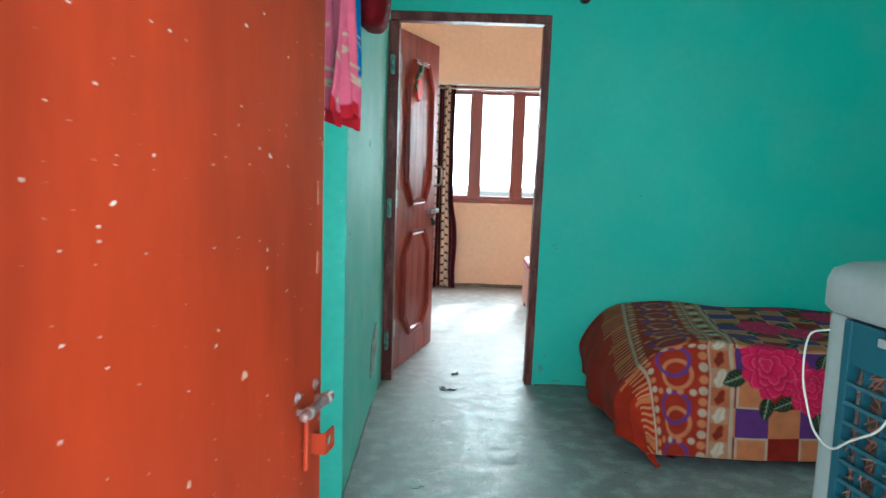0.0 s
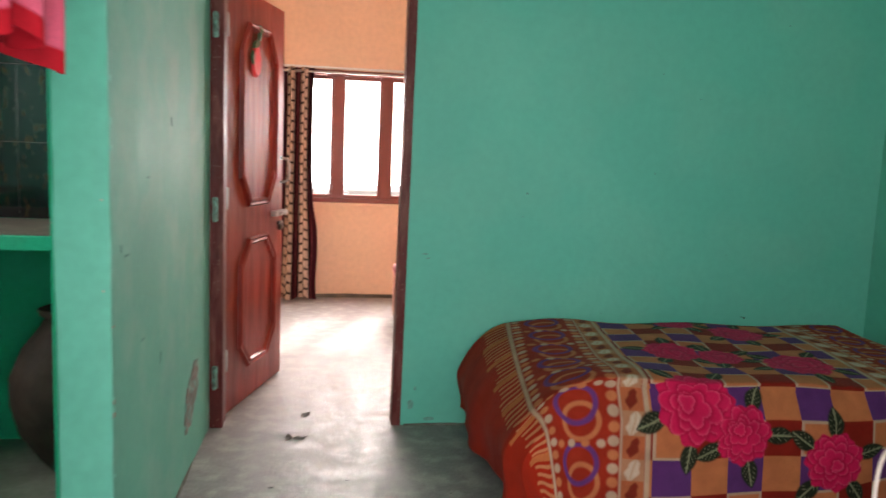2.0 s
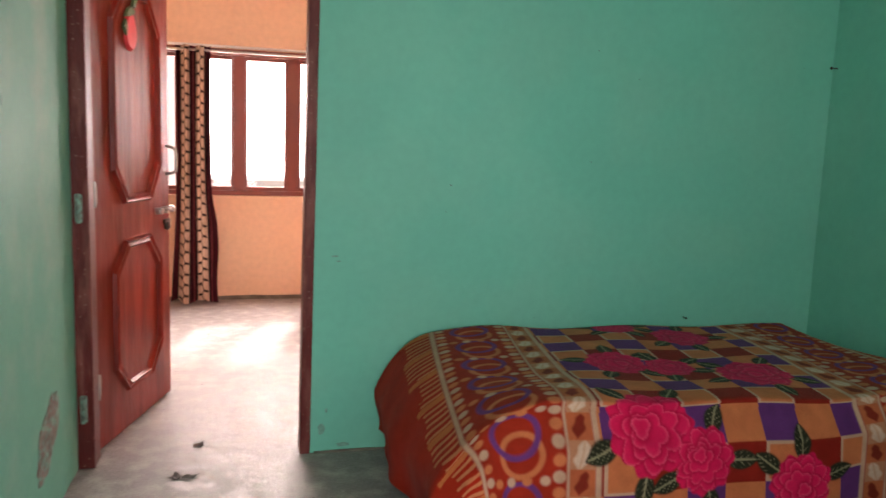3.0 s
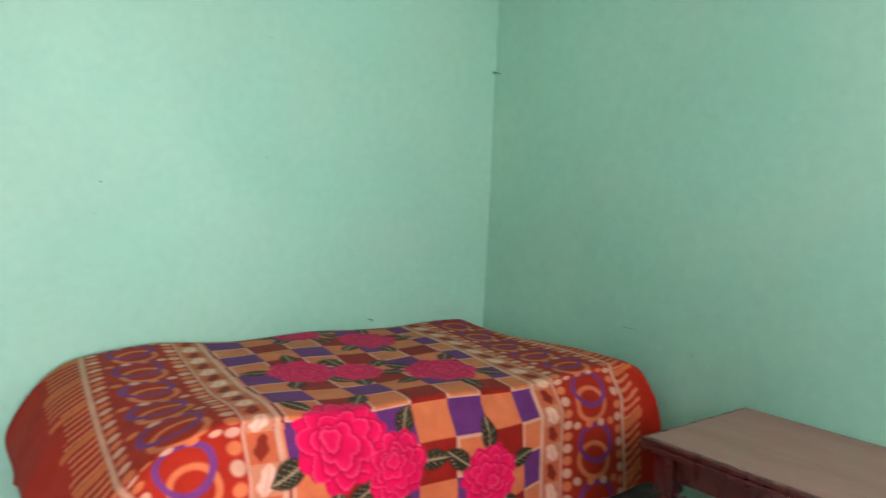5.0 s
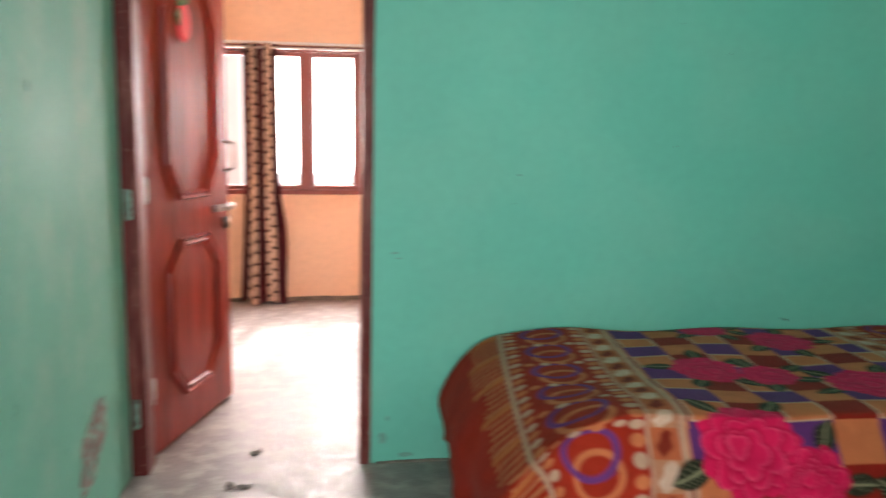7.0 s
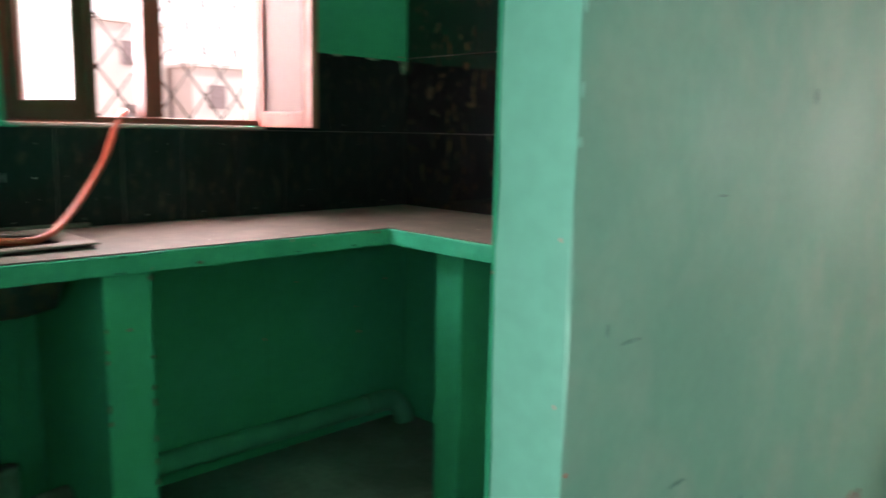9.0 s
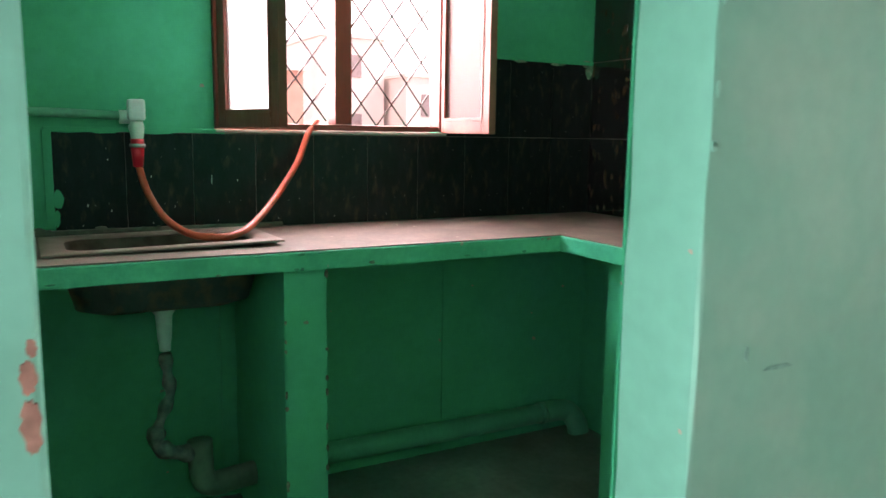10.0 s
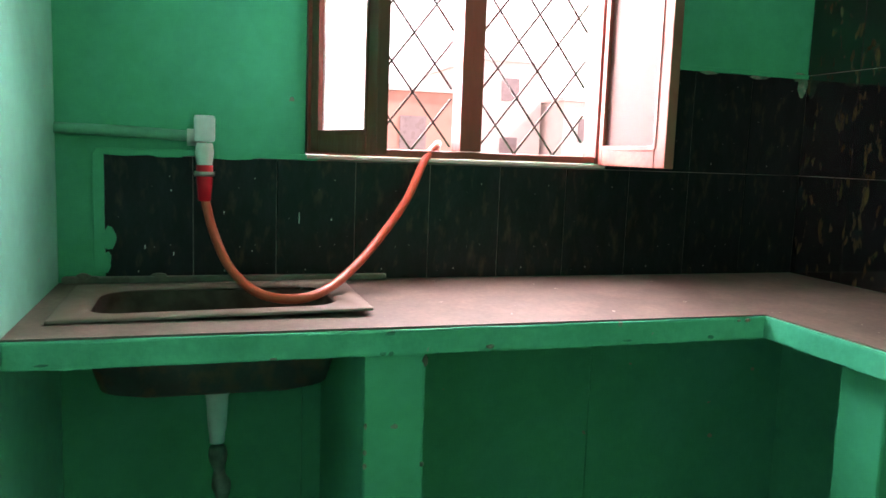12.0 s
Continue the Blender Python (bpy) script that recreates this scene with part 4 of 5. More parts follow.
# ---- kitchen ----
structure("counter_supports", [(-1.949, -1.385, 2.583, 2.708, 0.007, 0.894), (-1.20, -1.083, 3.57, 4.089, 0.007, 0.894)], M_GREEN, "green painted masonry supports under the counter", 0.006, 0.004)
structure("counter_edge", [(-1.395, -1.372, 1.951, 3.512, 0.894, 0.946), (-1.395, -0.137, 3.513, 3.536, 0.894, 0.946)], M_SLAB, "rough green painted front edge of the counter", 0.005, 0.003)
ct = bmesh.new()
CXS, CYS = (-1.949, -1.83, -1.52, -1.379, -0.137), (1.951, 2.05, 2.57, 3.521, 4.089)
cv = {}
for a in range(4):
    for b in range(4):
        if (a < 3 or b == 3) and not (a == 1 and b == 1):
            ct.faces.new([cv.setdefault(k, ct.verts.new((CXS[k[0]], CYS[k[1]], 0.896)) if k not in cv else cv[k]) for k in ((a, b), (a + 1, b), (a + 1, b + 1), (a, b + 1))])
up = bmesh.ops.extrude_face_region(ct, geom=list(ct.faces))
bmesh.ops.translate(ct, verts=[g for g in up["geom"] if isinstance(g, bmesh.types.BMVert)], vec=(0, 0, 0.054))
bmesh.ops.recalc_face_normals(ct, faces=ct.faces)
tagged(part("countertop", ct, M_COUNTER), "dusty pinkish stone kitchen counter", "counter", kind="structure")
structure("mortar_strip", [(-1.949, -1.925, 1.96, 2.75, 0.9505, 0.966)], M_MORTAR, "dirty mortar strip behind the sink", 0.004)


def tile_mat(name, rough, spec, vein):
    """Black marbled glaze with slanting brown veins, shifted from tile to tile."""
    m = mat(name, (0.009, 0.010, 0.012), rough, spec=spec, rvar=0.03, vary=0.4, grain=0.2, scale=12, fine=90, bump=0.02, second=vein, stretch=(2.2, 2.2, 0.8), blotch=(0.55, 0.70))
    n, l = m.node_tree.nodes, m.node_tree.links
    info, shift, far = n.new("ShaderNodeObjectInfo"), n.new("ShaderNodeVectorMath"), n.new("ShaderNodeMath")
    shift.operation, far.operation = 'ADD', 'MULTIPLY'
    far.inputs[1].default_value = 37.0
    l.new(info.outputs["Random"], far.inputs[0])
    mapping = [x for x in n if x.type == 'MAPPING'][0]
    mapping.inputs["Rotation"].default_value = (0.7, 0.7, 0)
    coords = [x for x in n if x.type == 'TEX_COORD'][0]
    l.new(coords.outputs["Object"], shift.inputs[0])
    l.new(far.outputs[0], shift.inputs[1])
    l.new(shift.outputs[0], mapping.inputs[0])
    return m


M_TILE = tile_mat("black_marbled_tile", 0.06, 0.8, (0.085, 0.055, 0.022))
M_TILEDUSTY = specks(tile_mat("dusty_black_tile", 0.34, 0.25, (0.040, 0.032, 0.020)), (0.30, 0.30, 0.28), 26.0, 0.05, 0.75)

# sink
SX0, SX1, SY0, SY1 = -1.875, -1.485, 2.0, 2.62
sink = empty("kitchen_sink", "old dull steel kitchen sink set in the counter", "sink", pose(0, 0, 0))


rim = loft([rounded(SX0, SX1, SY0, SY1, 0.004, 0.9515), rounded(SX0, SX1, SY0, SY1, 0.004, 0.956), rounded(SX0 + 0.004, SX1 - 0.004, SY0 + 0.004, SY1 - 0.004, 0.006, 0.9575), rounded(SX0 + 0.055, SX1 - 0.04, SY0 + 0.06, SY1 - 0.06, 0.07, 0.9565), rounded(SX0 + 0.06, SX1 - 0.045, SY0 + 0.065, SY1 - 0.065, 0.07, 0.950)], False)
for v in rim.verts:
    v.co.z += 0.010 * min(1.0, max(0.0, (v.co.y - SY0) / 0.3)) * (1.0 if v.co.x > -1.6 else 0.6)
part("rim", rim, mat("dusty_sink_rim", (0.20, 0.142, 0.118), 0.55, metal=0.1, vary=0.12, scale=8, bump=0.05), sink, "flat dusty steel rim")
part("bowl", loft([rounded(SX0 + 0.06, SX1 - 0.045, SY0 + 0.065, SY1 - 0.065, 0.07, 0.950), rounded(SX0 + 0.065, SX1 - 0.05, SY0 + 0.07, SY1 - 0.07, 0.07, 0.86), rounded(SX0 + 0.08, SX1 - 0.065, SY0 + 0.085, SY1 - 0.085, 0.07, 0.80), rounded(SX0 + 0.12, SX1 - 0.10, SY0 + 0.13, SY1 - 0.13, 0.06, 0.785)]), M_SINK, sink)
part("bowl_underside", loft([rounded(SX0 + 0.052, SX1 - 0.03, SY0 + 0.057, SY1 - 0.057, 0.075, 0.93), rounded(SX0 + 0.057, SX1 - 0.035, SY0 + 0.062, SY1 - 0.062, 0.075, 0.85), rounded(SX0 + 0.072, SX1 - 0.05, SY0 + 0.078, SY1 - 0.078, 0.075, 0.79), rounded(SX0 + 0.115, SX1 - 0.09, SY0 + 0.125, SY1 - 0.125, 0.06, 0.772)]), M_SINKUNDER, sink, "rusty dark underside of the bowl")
part("drain_cup", lathe([(0.036, 0.7715), (0.035, 0.757), (0.024, 0.742), (0.020, 0.67), (0.017, 0.655), (0.016, 0.635)][::-1], 20, pose(-1.66, 2.31, 0)), M_PVC, sink, "white plastic drain cup")
part("waste_hose", tube([(-1.66, 2.31, 0.625), (-1.66, 2.315, 0.56), (-1.665, 2.32, 0.50), (-1.66, 2.295, 0.44), (-1.66, 2.275, 0.37), (-1.665, 2.30, 0.33), (-1.675, 2.36, 0.305), (-1.69, 2.40, 0.295)], lambda t: 0.017 + 0.004 * math.sin(t * 38) + (0.007 if t > 0.5 else 0), 12, 10), M_GREYFOIL, sink, "waste pipe wrapped in dark tape")
dp = tube([(-1.69, 2.405, 0.33), (-1.69, 2.41, 0.22), (-1.70, 2.44, 0.18), (-1.72, 2.52, 0.175), (-1.73, 2.582, 0.175)], 0.038, 16)
part("drain_bend", dp, mat("grimy_pvc", (0.13, 0.17, 0.12), 0.5, vary=0.3, scale=14, bump=0.15), sink, "painted drain pipe bend")

fp = empty("floor_pipe", "green painted drain pipe lying along the kitchen wall", "pipe", pose(0, 0, 0))
part("pipe", tube([(-1.903, 2.71, 0.112), (-1.903, 3.3, 0.108), (-1.903, 3.88, 0.104)], 0.04, 18), M_GPIPE, fp)
part("elbow", tube([(-1.903, 3.86, 0.104), (-1.902, 3.93, 0.104), (-1.89, 3.985, 0.095), (-1.86, 4.01, 0.05), (-1.85, 4.015, 0.008)], 0.045, 18), M_GPIPE, fp)
part("collar", lathe([(0.046, 0), (0.048, 0.01), (0.046, 0.02)], 18, pose(-1.903, 3.84, 0.105, -90, 0, 0)), M_GPIPE, fp)

pot = empty("clay_pot", "large dark brown round pot on the kitchen floor", "pot", pose(-0.42, 3.80, 0.0065))
pb = lathe([(0.10, 0.0), (0.15, 0.06), (0.21, 0.16), (0.245, 0.28), (0.24, 0.38), (0.20, 0.48), (0.14, 0.56), (0.11, 0.60)], 28)
for v in pb.verts:
    n = noise.noise_vector(v.co * 9)
    v.co += 0.008 * Vector((n.x, n.y, 0))
M_POT = mat("sooty_brown_clay", (0.035, 0.020, 0.014), 0.85, vary=0.4, scale=9, bump=0.4)
part("belly", pb, M_POT, pot)
part("rim", lathe([(0.112, 0.598), (0.135, 0.612), (0.14, 0.63), (0.125, 0.635)], 28), M_POT, pot)

# tap, hose and supply pipe
tap = empty("tap", "white plastic tap with a red hose connector", "tap", pose(-1.95, 2.285, 1.275))
part("body", lathe([(0.014, 0.0), (0.016, 0.01), (0.016, 0.06), (0.02, 0.065), (0.02, 0.085)], 16, pose(0.001, 0, 0.0, 0, 90, 0)), M_PVC, tap)
part("spout", lathe([(0.017, -0.05), (0.018, -0.03), (0.022, 0.0), (0.018, 0.02)], 16, pose(0.085, 0, 0)), M_PVC, tap)
kb = box(0.062, 0.110, -0.024, 0.024, 0.022, 0.085, 0.008)
part("knob", kb, M_WHITEPL, tap, "square white tap handle")
part("clamp", lathe([(0.023, -0.058), (0.024, -0.053), (0.023, -0.047)], 16, pose(0.085, 0, 0)), M_STEEL, tap, "steel hose clip")
sup = empty("supply_pipe", "green painted water pipe on the kitchen wall", "pipe", pose(0, 0, 0))
part("pipe", tube([(-1.934, 1.952, 1.318), (-1.934, 2.1, 1.316), (-1.934, 2.262, 1.31)], 0.0135, 12), M_GPIPE, sup)
part("coupling", lathe([(0.021, 0), (0.021, 0.045)], 14, pose(-1.934, 2.245, 1.308, -90, 0, 0)), M_PVC, sup)
hose = empty("garden_hose", "orange rubber hose hanging from the tap to the window", "hose", pose(0, 0, 0))
part("connector", lathe([(0.015, 0), (0.019, 0.05), (0.020, 0.085)], 16, pose(-1.865, 2.285, 1.158)), M_REDPL, hose, "bright red hose end")
part("tube", tube([(-1.865, 2.285, 1.165), (-1.842, 2.305, 1.085), (-1.765, 2.34, 1.012), (-1.665, 2.39, 0.974), (-1.585, 2.45, 0.970), (-1.605, 2.52, 0.976), (-1.70, 2.60, 1.003), (-1.80, 2.69, 1.065), (-1.88, 2.785, 1.165), (-1.935, 2.845, 1.265), (-1.985, 2.895, 1.312), (-2.07, 2.92, 1.30), (-2.12, 2.925, 1.20)], 0.0108, 12, 10), M_HOSE, hose)

# kitchen window
W0, W1, WZ0, WZ1 = 2.535, 3.390, 1.277, 2.348
win = empty("window_1", "maroon wooden kitchen window with open sashes and a diamond grille", "window", pose(0, 0, 0), kind="structure")
for b, nm in (((W0, W0 + 0.035, WZ0, WZ1), "frame_side"), ((W1 - 0.03, W1, WZ0, WZ1), "frame_side"), ((2.948, 3.010, WZ0 + 0.021, WZ1 - 0.041), "mullion"), ((W0 + 0.036, W1 - 0.031, WZ0, WZ0 + 0.02), "frame_bottom"), ((W0 + 0.036, W1 - 0.031, WZ1 - 0.04, WZ1), "frame_top")):
    part(nm, box(-2.02, -1.942, b[0], b[1], b[2], b[3], 0.004), M_WINFRAME, win)
part("window_sill", box(-1.949, -1.935, W0, W1, WZ0 - 0.012, WZ0 - 0.002, 0.003), mat("sill_plaster", (0.55, 0.50, 0.47), 0.8, vary=0.2, scale=20), win)


def clip_line(ya, za, yb, zb, z0, z1):
    """The stretch of a slanting bar that lies between two heights."""
    t0, t1 = 0.0, 1.0
    for lim, sgn in ((z0, 1), (z1, -1)):
        f0, f1 = (za - lim) * sgn, (zb - lim) * sgn
        if f0 < 0 and f1 < 0:
            return None
        if f0 < 0:
            t0 = max(t0, -f0 / (f1 - f0))
        elif f1 < 0:
            t1 = min(t1, f0 / (f0 - f1))
    if t1 - t0 < 0.02:
        return None
    return [(-2.035, ya + (yb - ya) * t, za + (zb - za) * t) for t in (t0, t1)]


GRILLE_W, GRILLE_H = 0.123, 0.160
for y0, y1, node in ((W0 + 0.035, 2.948, 2.835), (3.010, W1 - 0.03, 3.145)):
    z0, z1 = WZ0 + 0.02, WZ1 - 0.04
    for sgn in (1, -1):
        for c in range(-10, 14):
            za, zb = (z0 + c * GRILLE_H + sgn * GRILLE_H / GRILLE_W * (y - node) for y in (y0, y1))
            ends = clip_line(y0, za, y1, zb, z0, z1)
            if ends:
                part("grille_bar", rod(*ends, 0.0032, 6), M_DARKIRON, win)


def sash_parts(hinge, turn, width, material, glazing, zz0, zz1, inner, outer, rail):
    """A glazed sash whose local x runs from its hinge to its free edge."""
    m = pose(hinge[0], hinge[1], 0, 0, 0, turn)
    fr = bmesh.new()
    for b in ((0, inner, zz0, zz1), (width - outer, width, zz0, zz1), (inner + 0.0005, width - outer - 0.0005, zz0, zz0 + rail), (inner + 0.0005, width - outer - 0.0005, zz1 - 0.06, zz1)):
        add_box(fr, b[0], b[1], -0.014, 0.014, b[2], b[3], 0.003)
    bmesh.ops.transform(fr, matrix=m, verts=fr.verts)
    ob = part("sash", fr, material, win)
    g = box(inner + 0.001, width - outer - 0.001, -0.002, 0.002, zz0 + rail + 0.001, zz1 - 0.061)
    bmesh.ops.transform(g, matrix=m, verts=g.verts)
    pane = part("pane", g, glazing, ob, "frosted white glass")
    pane.visible_shadow = False
    bd = bmesh.new()
    for b in ((inner - 0.006, inner + 0.006, zz0 + rail, zz1 - 0.06), (width - outer - 0.006, width - outer + 0.006, zz0 + rail, zz1 - 0.06), (inner, width - outer, zz0 + rail - 0.006, zz0 + rail + 0.006)):
        add_box(bd, b[0], b[1], -0.017, -0.0145, b[2], b[3], 0.001)
    bmesh.ops.transform(bd, matrix=m, verts=bd.verts)
    part("glazing_bead", bd, material, ob)
    return ob


sash_parts((-1.930, W0 + 0.020), 14, 0.375, M_WINFRAME, M_FROST, WZ0 + 0.006, WZ1 - 0.045, 0.05, 0.05, 0.048)
sash_parts((-1.930, W1 - 0.014), 3.0, 0.31, M_SASHLIT, M_FROST2, WZ0 - 0.004, WZ1 - 0.045, 0.018, 0.045, 0.05)
# stay and latch on the open sashes
part("latch", box(-1.60, -1.585, 2.628, 2.640, WZ0 + 0.085, WZ0 + 0.1, 0.003), M_DARKIRON, win, "small dark latch")
part("handle", tube([(-1.60, W1 - 0.0005, 1.85), (-1.60, W1 + 0.025, 1.845), (-1.60, W1 + 0.03, 1.80), (-1.60, W1 + 0.025, 1.76), (-1.60, W1 - 0.0005, 1.755)], 0.006), M_STEEL, win, "bent steel pull handle")

# ---- far room ----
fw = empty("window_2", "wide maroon wooden window with bright panes", "window", pose(0, 0, 0), kind="structure")
F0, F1, FZ0, FZ1 = -0.218, 1.898, 0.832, 1.948
part("frame_bottom", box(F0, F1, 7.385, 7.47, FZ0, FZ0 + 0.035, 0.004), M_WINFRAME, fw)
part("frame_top", box(F0, F1, 7.385, 7.47, FZ1 - 0.045, FZ1, 0.004), M_WINFRAME, fw)
for k in range(6):
    x0 = 0.570 + 0.41 * (k - 2)
    a, b = max(F0, x0), min(F1, x0 + 0.089)
    if b - a > 0.02:
        part("mullion", box(a, b, 7.39, 7.465, FZ0 + 0.036, FZ1 - 0.046, 0.004), M_WINFRAME, fw)
    c, d = x0 + 0.09, min(x0 + 0.409, F1 - 0.002)
    if k < 5 and d - c > 0.1:
        sf = bmesh.new()
        for q in ((c, c + 0.016, FZ0 + 0.037, FZ1 - 0.047), (d - 0.016, d, FZ0 + 0.037, FZ1 - 0.047), (c + 0.0165, d - 0.0165, FZ0 + 0.037, FZ0 + 0.068), (c + 0.0165, d - 0.0165, FZ1 - 0.078, FZ1 - 0.047)):
            add_box(sf, q[0], q[1], 7.40, 7.44, q[2], q[3], 0.002)
        so = part("sash", sf, M_WINFRAME, fw)
        if k != 0:
            pn = part("pane", box(c + 0.0165, d - 0.0165, 7.418, 7.422, FZ0 + 0.069, FZ1 - 0.079), M_GLASS, so)
            pn.visible_shadow = False
part("window_sill", box(F0 - 0.03, F1 + 0.03, 7.37, 7.399, 0.805, 0.829, 0.004), M_CREAM, fw)


def curtain_at(u, v):
    w = 0.25 + 0.10 * np.power(v, 2.0) - 0.02 * np.sin(np.pi * v)
    x = 0.285 + (u - 0.5) * w + 0.03 * smoothstep(0.55, 0.7, v) * (1 - smoothstep(0.75, 0.95, v)) * smoothstep(0.7, 1.0, u)
    y = 7.27 + 0.045 * np.sin(u * 2 * np.pi * 2.5 + 0.5 * np.sin(v * 3)) + 0.012 * np.sin(u * 37 + 2 * v)
    z = 1.945 - v * (1.935 - 0.02 * np.sin(u * 12))
    return x, y, z


def curtain_colour(u, v):
    pale, black, maroon, rose = (0.66, 0.50, 0.40), (0.015, 0.010, 0.012), (0.075, 0.010, 0.020), (0.42, 0.10, 0.11)
    c = np.tile(np.array(maroon), (len(u), 1))
    for middle, width in ((0.26, 0.125), (0.69, 0.125)):
        a = (u - middle) / width
        strip = np.abs(a) < 1
        c = paint(c, strip * 1.0, pale)
        k = v * 46 + (0.5 if middle > 0.5 else 0.0)
        side = np.where(np.floor(k) % 2 == 0, 1.0, -1.0)
        f = k - np.floor(k)
        stem = np.abs(a - 0.12 * np.sin(k * np.pi)) - 0.07
        leaf = np.hypot((a * side - 0.45 - 0.2 * (f - 0.5)) / 0.42, (f - 0.5) / 0.26) - 1
        c = paint(c, strip * (1 - smoothstep(-0.03, 0.03, stem)), black)
        c = paint(c, strip * (1 - smoothstep(-0.15, 0.1, leaf)), black)
        c = paint(c, (np.abs(np.abs(a) - 1) < 0.1) * 1.0, black)
    c = paint(c, ((u > 0.46) & (u < 0.51)) * 1.0, rose)
    c = paint(c, ((u > 0.86) & (u < 0.90)) * 0.6, rose)
    return c


cur = part("curtain", grid_sheet(160, 200, curtain_at, curtain_colour), M_CURTAIN)
cur.modifiers.new("thickness", 'SOLIDIFY').thickness = 0.003
tagged(cur, "gathered maroon curtain with pale strips of black vines", "curtain")
crod = empty("curtain_rod", "thin steel curtain rod above the window", "curtain rod", pose(0, 0, 0))
part("rod", rod((-0.25, 7.27, 1.915), (1.95, 7.27, 1.915), 0.010, 12), M_STEEL, crod)
for x in (-0.22, 1.92):
    bk = box(x - 0.01, x + 0.01, 7.265, 7.399, 1.90, 1.93, 0.003)
    part("bracket", bk, M_STEEL, crod)

fb = empty("box_bed", "pinkish box bed with a patterned cover in the far room", "bed", pose(1.05, 5.98, 0))
part("base", box(0.0, 1.7, 0.0, 0.6, 0.05, 0.345, 0.008), mat("pinkish_laminate", (0.55, 0.30, 0.24), 0.45, vary=0.06), fb)
part("mattress", box(-0.006, 1.7, -0.006, 0.6, 0.346, 0.435, 0.03), specks(mat("pink_floral_cover", (0.62, 0.22, 0.24), 0.85, vary=0.25, scale=20, second=(0.75, 0.6, 0.55)), (0.25, 0.02, 0.05), 25, 0.25, 0.4), fb, "pink floral bed cover")
for x in (0.04, 1.66):
    for y in (0.04, 0.56):
        part("leg", box(x - 0.03, x + 0.03, y - 0.03, y + 0.03, 0, 0.0495, 0.003), M_TABLEWOOD, fb)

# ---- small things ----
for i, (x, y, a) in enumerate(((0.424, 4.05, 20), (0.375, 4.06, 100), (0.443, 4.36, 60))):
    lf = bmesh.new()
    n = 10
    vs = [lf.verts.new((0.028 * math.cos(k * 2 * math.pi / n) * (1 + 0.3 * math.cos(3 * k)), 0.017 * math.sin(k * 2 * math.pi / n), 0.004 + 0.004 * math.cos(2 * k))) for k in range(n)]
    c = lf.verts.new((0, 0, 0.001))
    for k in range(n):
        lf.faces.new((vs[k], vs[(k + 1) % n], c))
    d = part("dry_leaf", lf, mat("dark_dry_leaf", (0.05, 0.045, 0.035), 0.8))
    d.matrix_world = pose(x, y, 0.001, 0, 0, a)
    d.modifiers.new("thickness", 'SOLIDIFY').thickness = 0.0015
    tagged(d, "small dark dry leaf on the cement floor", "leaf", "litter on the floor")
M_SPLASH = mat("dried_mint_splash", (0.20, 0.42, 0.34), 0.7, vary=0.2, scale=30)
M_STAIN = mat("pale_floor_stain", (0.42, 0.40, 0.33), 0.8, vary=0.3, scale=30, bump=0.3)
for k, (x, y, w, h, m) in enumerate(((0.27, 2.78, 0.03, 0.012, M_SPLASH), (0.30, 2.80, 0.014, 0.01, M_SPLASH), (0.98, 2.52, 0.09, 0.04, M_STAIN), (0.12, 3.3, 0.02, 0.012, M_SPLASH), (0.62, 3.6, 0.012, 0.008, M_DARK), (0.5, 3.2, 0.010, 0.007, M_DARK), (0.75, 3.05, 0.012, 0.006, M_DARK), (0.33, 3.55, 0.016, 0.006, M_DARK))):
    sp_ = bmesh.new()
    f_ = sp_.faces.new([sp_.verts.new((a, b, 0.0005)) for a, b in ((x + w / 2 * math.cos(t) * (1 + 0.3 * math.sin(3 * t + k)), y + h / 2 * math.sin(t) * (1 + 0.3 * math.cos(2 * t))) for t in (i * math.pi / 7 for i in range(14)))])
    e_ = bmesh.ops.extrude_face_region(sp_, geom=[f_])
    bmesh.ops.translate(sp_, verts=[g for g in e_["geom"] if isinstance(g, bmesh.types.BMVert)], vec=(0, 0, 0.0015))
    bmesh.ops.recalc_face_normals(sp_, faces=sp_.faces)
    tagged(part("floor_stain", sp_, m), "small dried splash on the cement floor", "stain", kind="structure")
nail = part("nail", lathe([(0.003, 0), (0.003, 0.035), (0.007, 0.0355), (0.007, 0.038)], 8, pose(3.262, 4.17, 1.69, 0, -90, 0)), M_DARKIRON)
tagged(nail, "thin dark nail in the wall corner", "nail")
hk = part("wire_hook", tube([(3.263, 2.30, 0.83), (3.252, 2.305, 0.80), (3.250, 2.315, 0.76), (3.252, 2.325, 0.745)], 0.0013, 6), M_DARKIRON)
tagged(hk, "thin wire hook on the mint wall", "hook")
sn = part("nail", lathe([(0.002, 0), (0.002, 0.03), (0.005, 0.031)], 8, pose(2.575, 4.201, 0.535, 90, 0, 0)), M_DARKIRON)
tagged(sn, "tiny nail in the wall above the bed", "nail")

st = bmesh.new()
rs = random.Random(7)
pts = [(3.77 + 0.10 * math.cos(a) * (1 + 0.3 * math.sin(a)) + 0.10 * math.sin(a) + rs.uniform(-0.012, 0.012), 0.29 + 0.12 * math.sin(a) - 0.02 * math.cos(a) + rs.uniform(-0.012, 0.012)) for a in [k * math.pi / 14 for k in range(28)]]
f_ = st.faces.new([st.verts.new((0.001 + 0.0217 * max(0, y - 3.6), y, z)) for y, z in pts])
ex = bmesh.ops.extrude_face_region(st, geom=[f_])
bmesh.ops.translate(st, verts=[g for g in ex["geom"] if isinstance(g, bmesh.types.BMVert)], vec=(0.003, 0, 0))
bmesh.ops.recalc_face_normals(st, faces=st.faces)
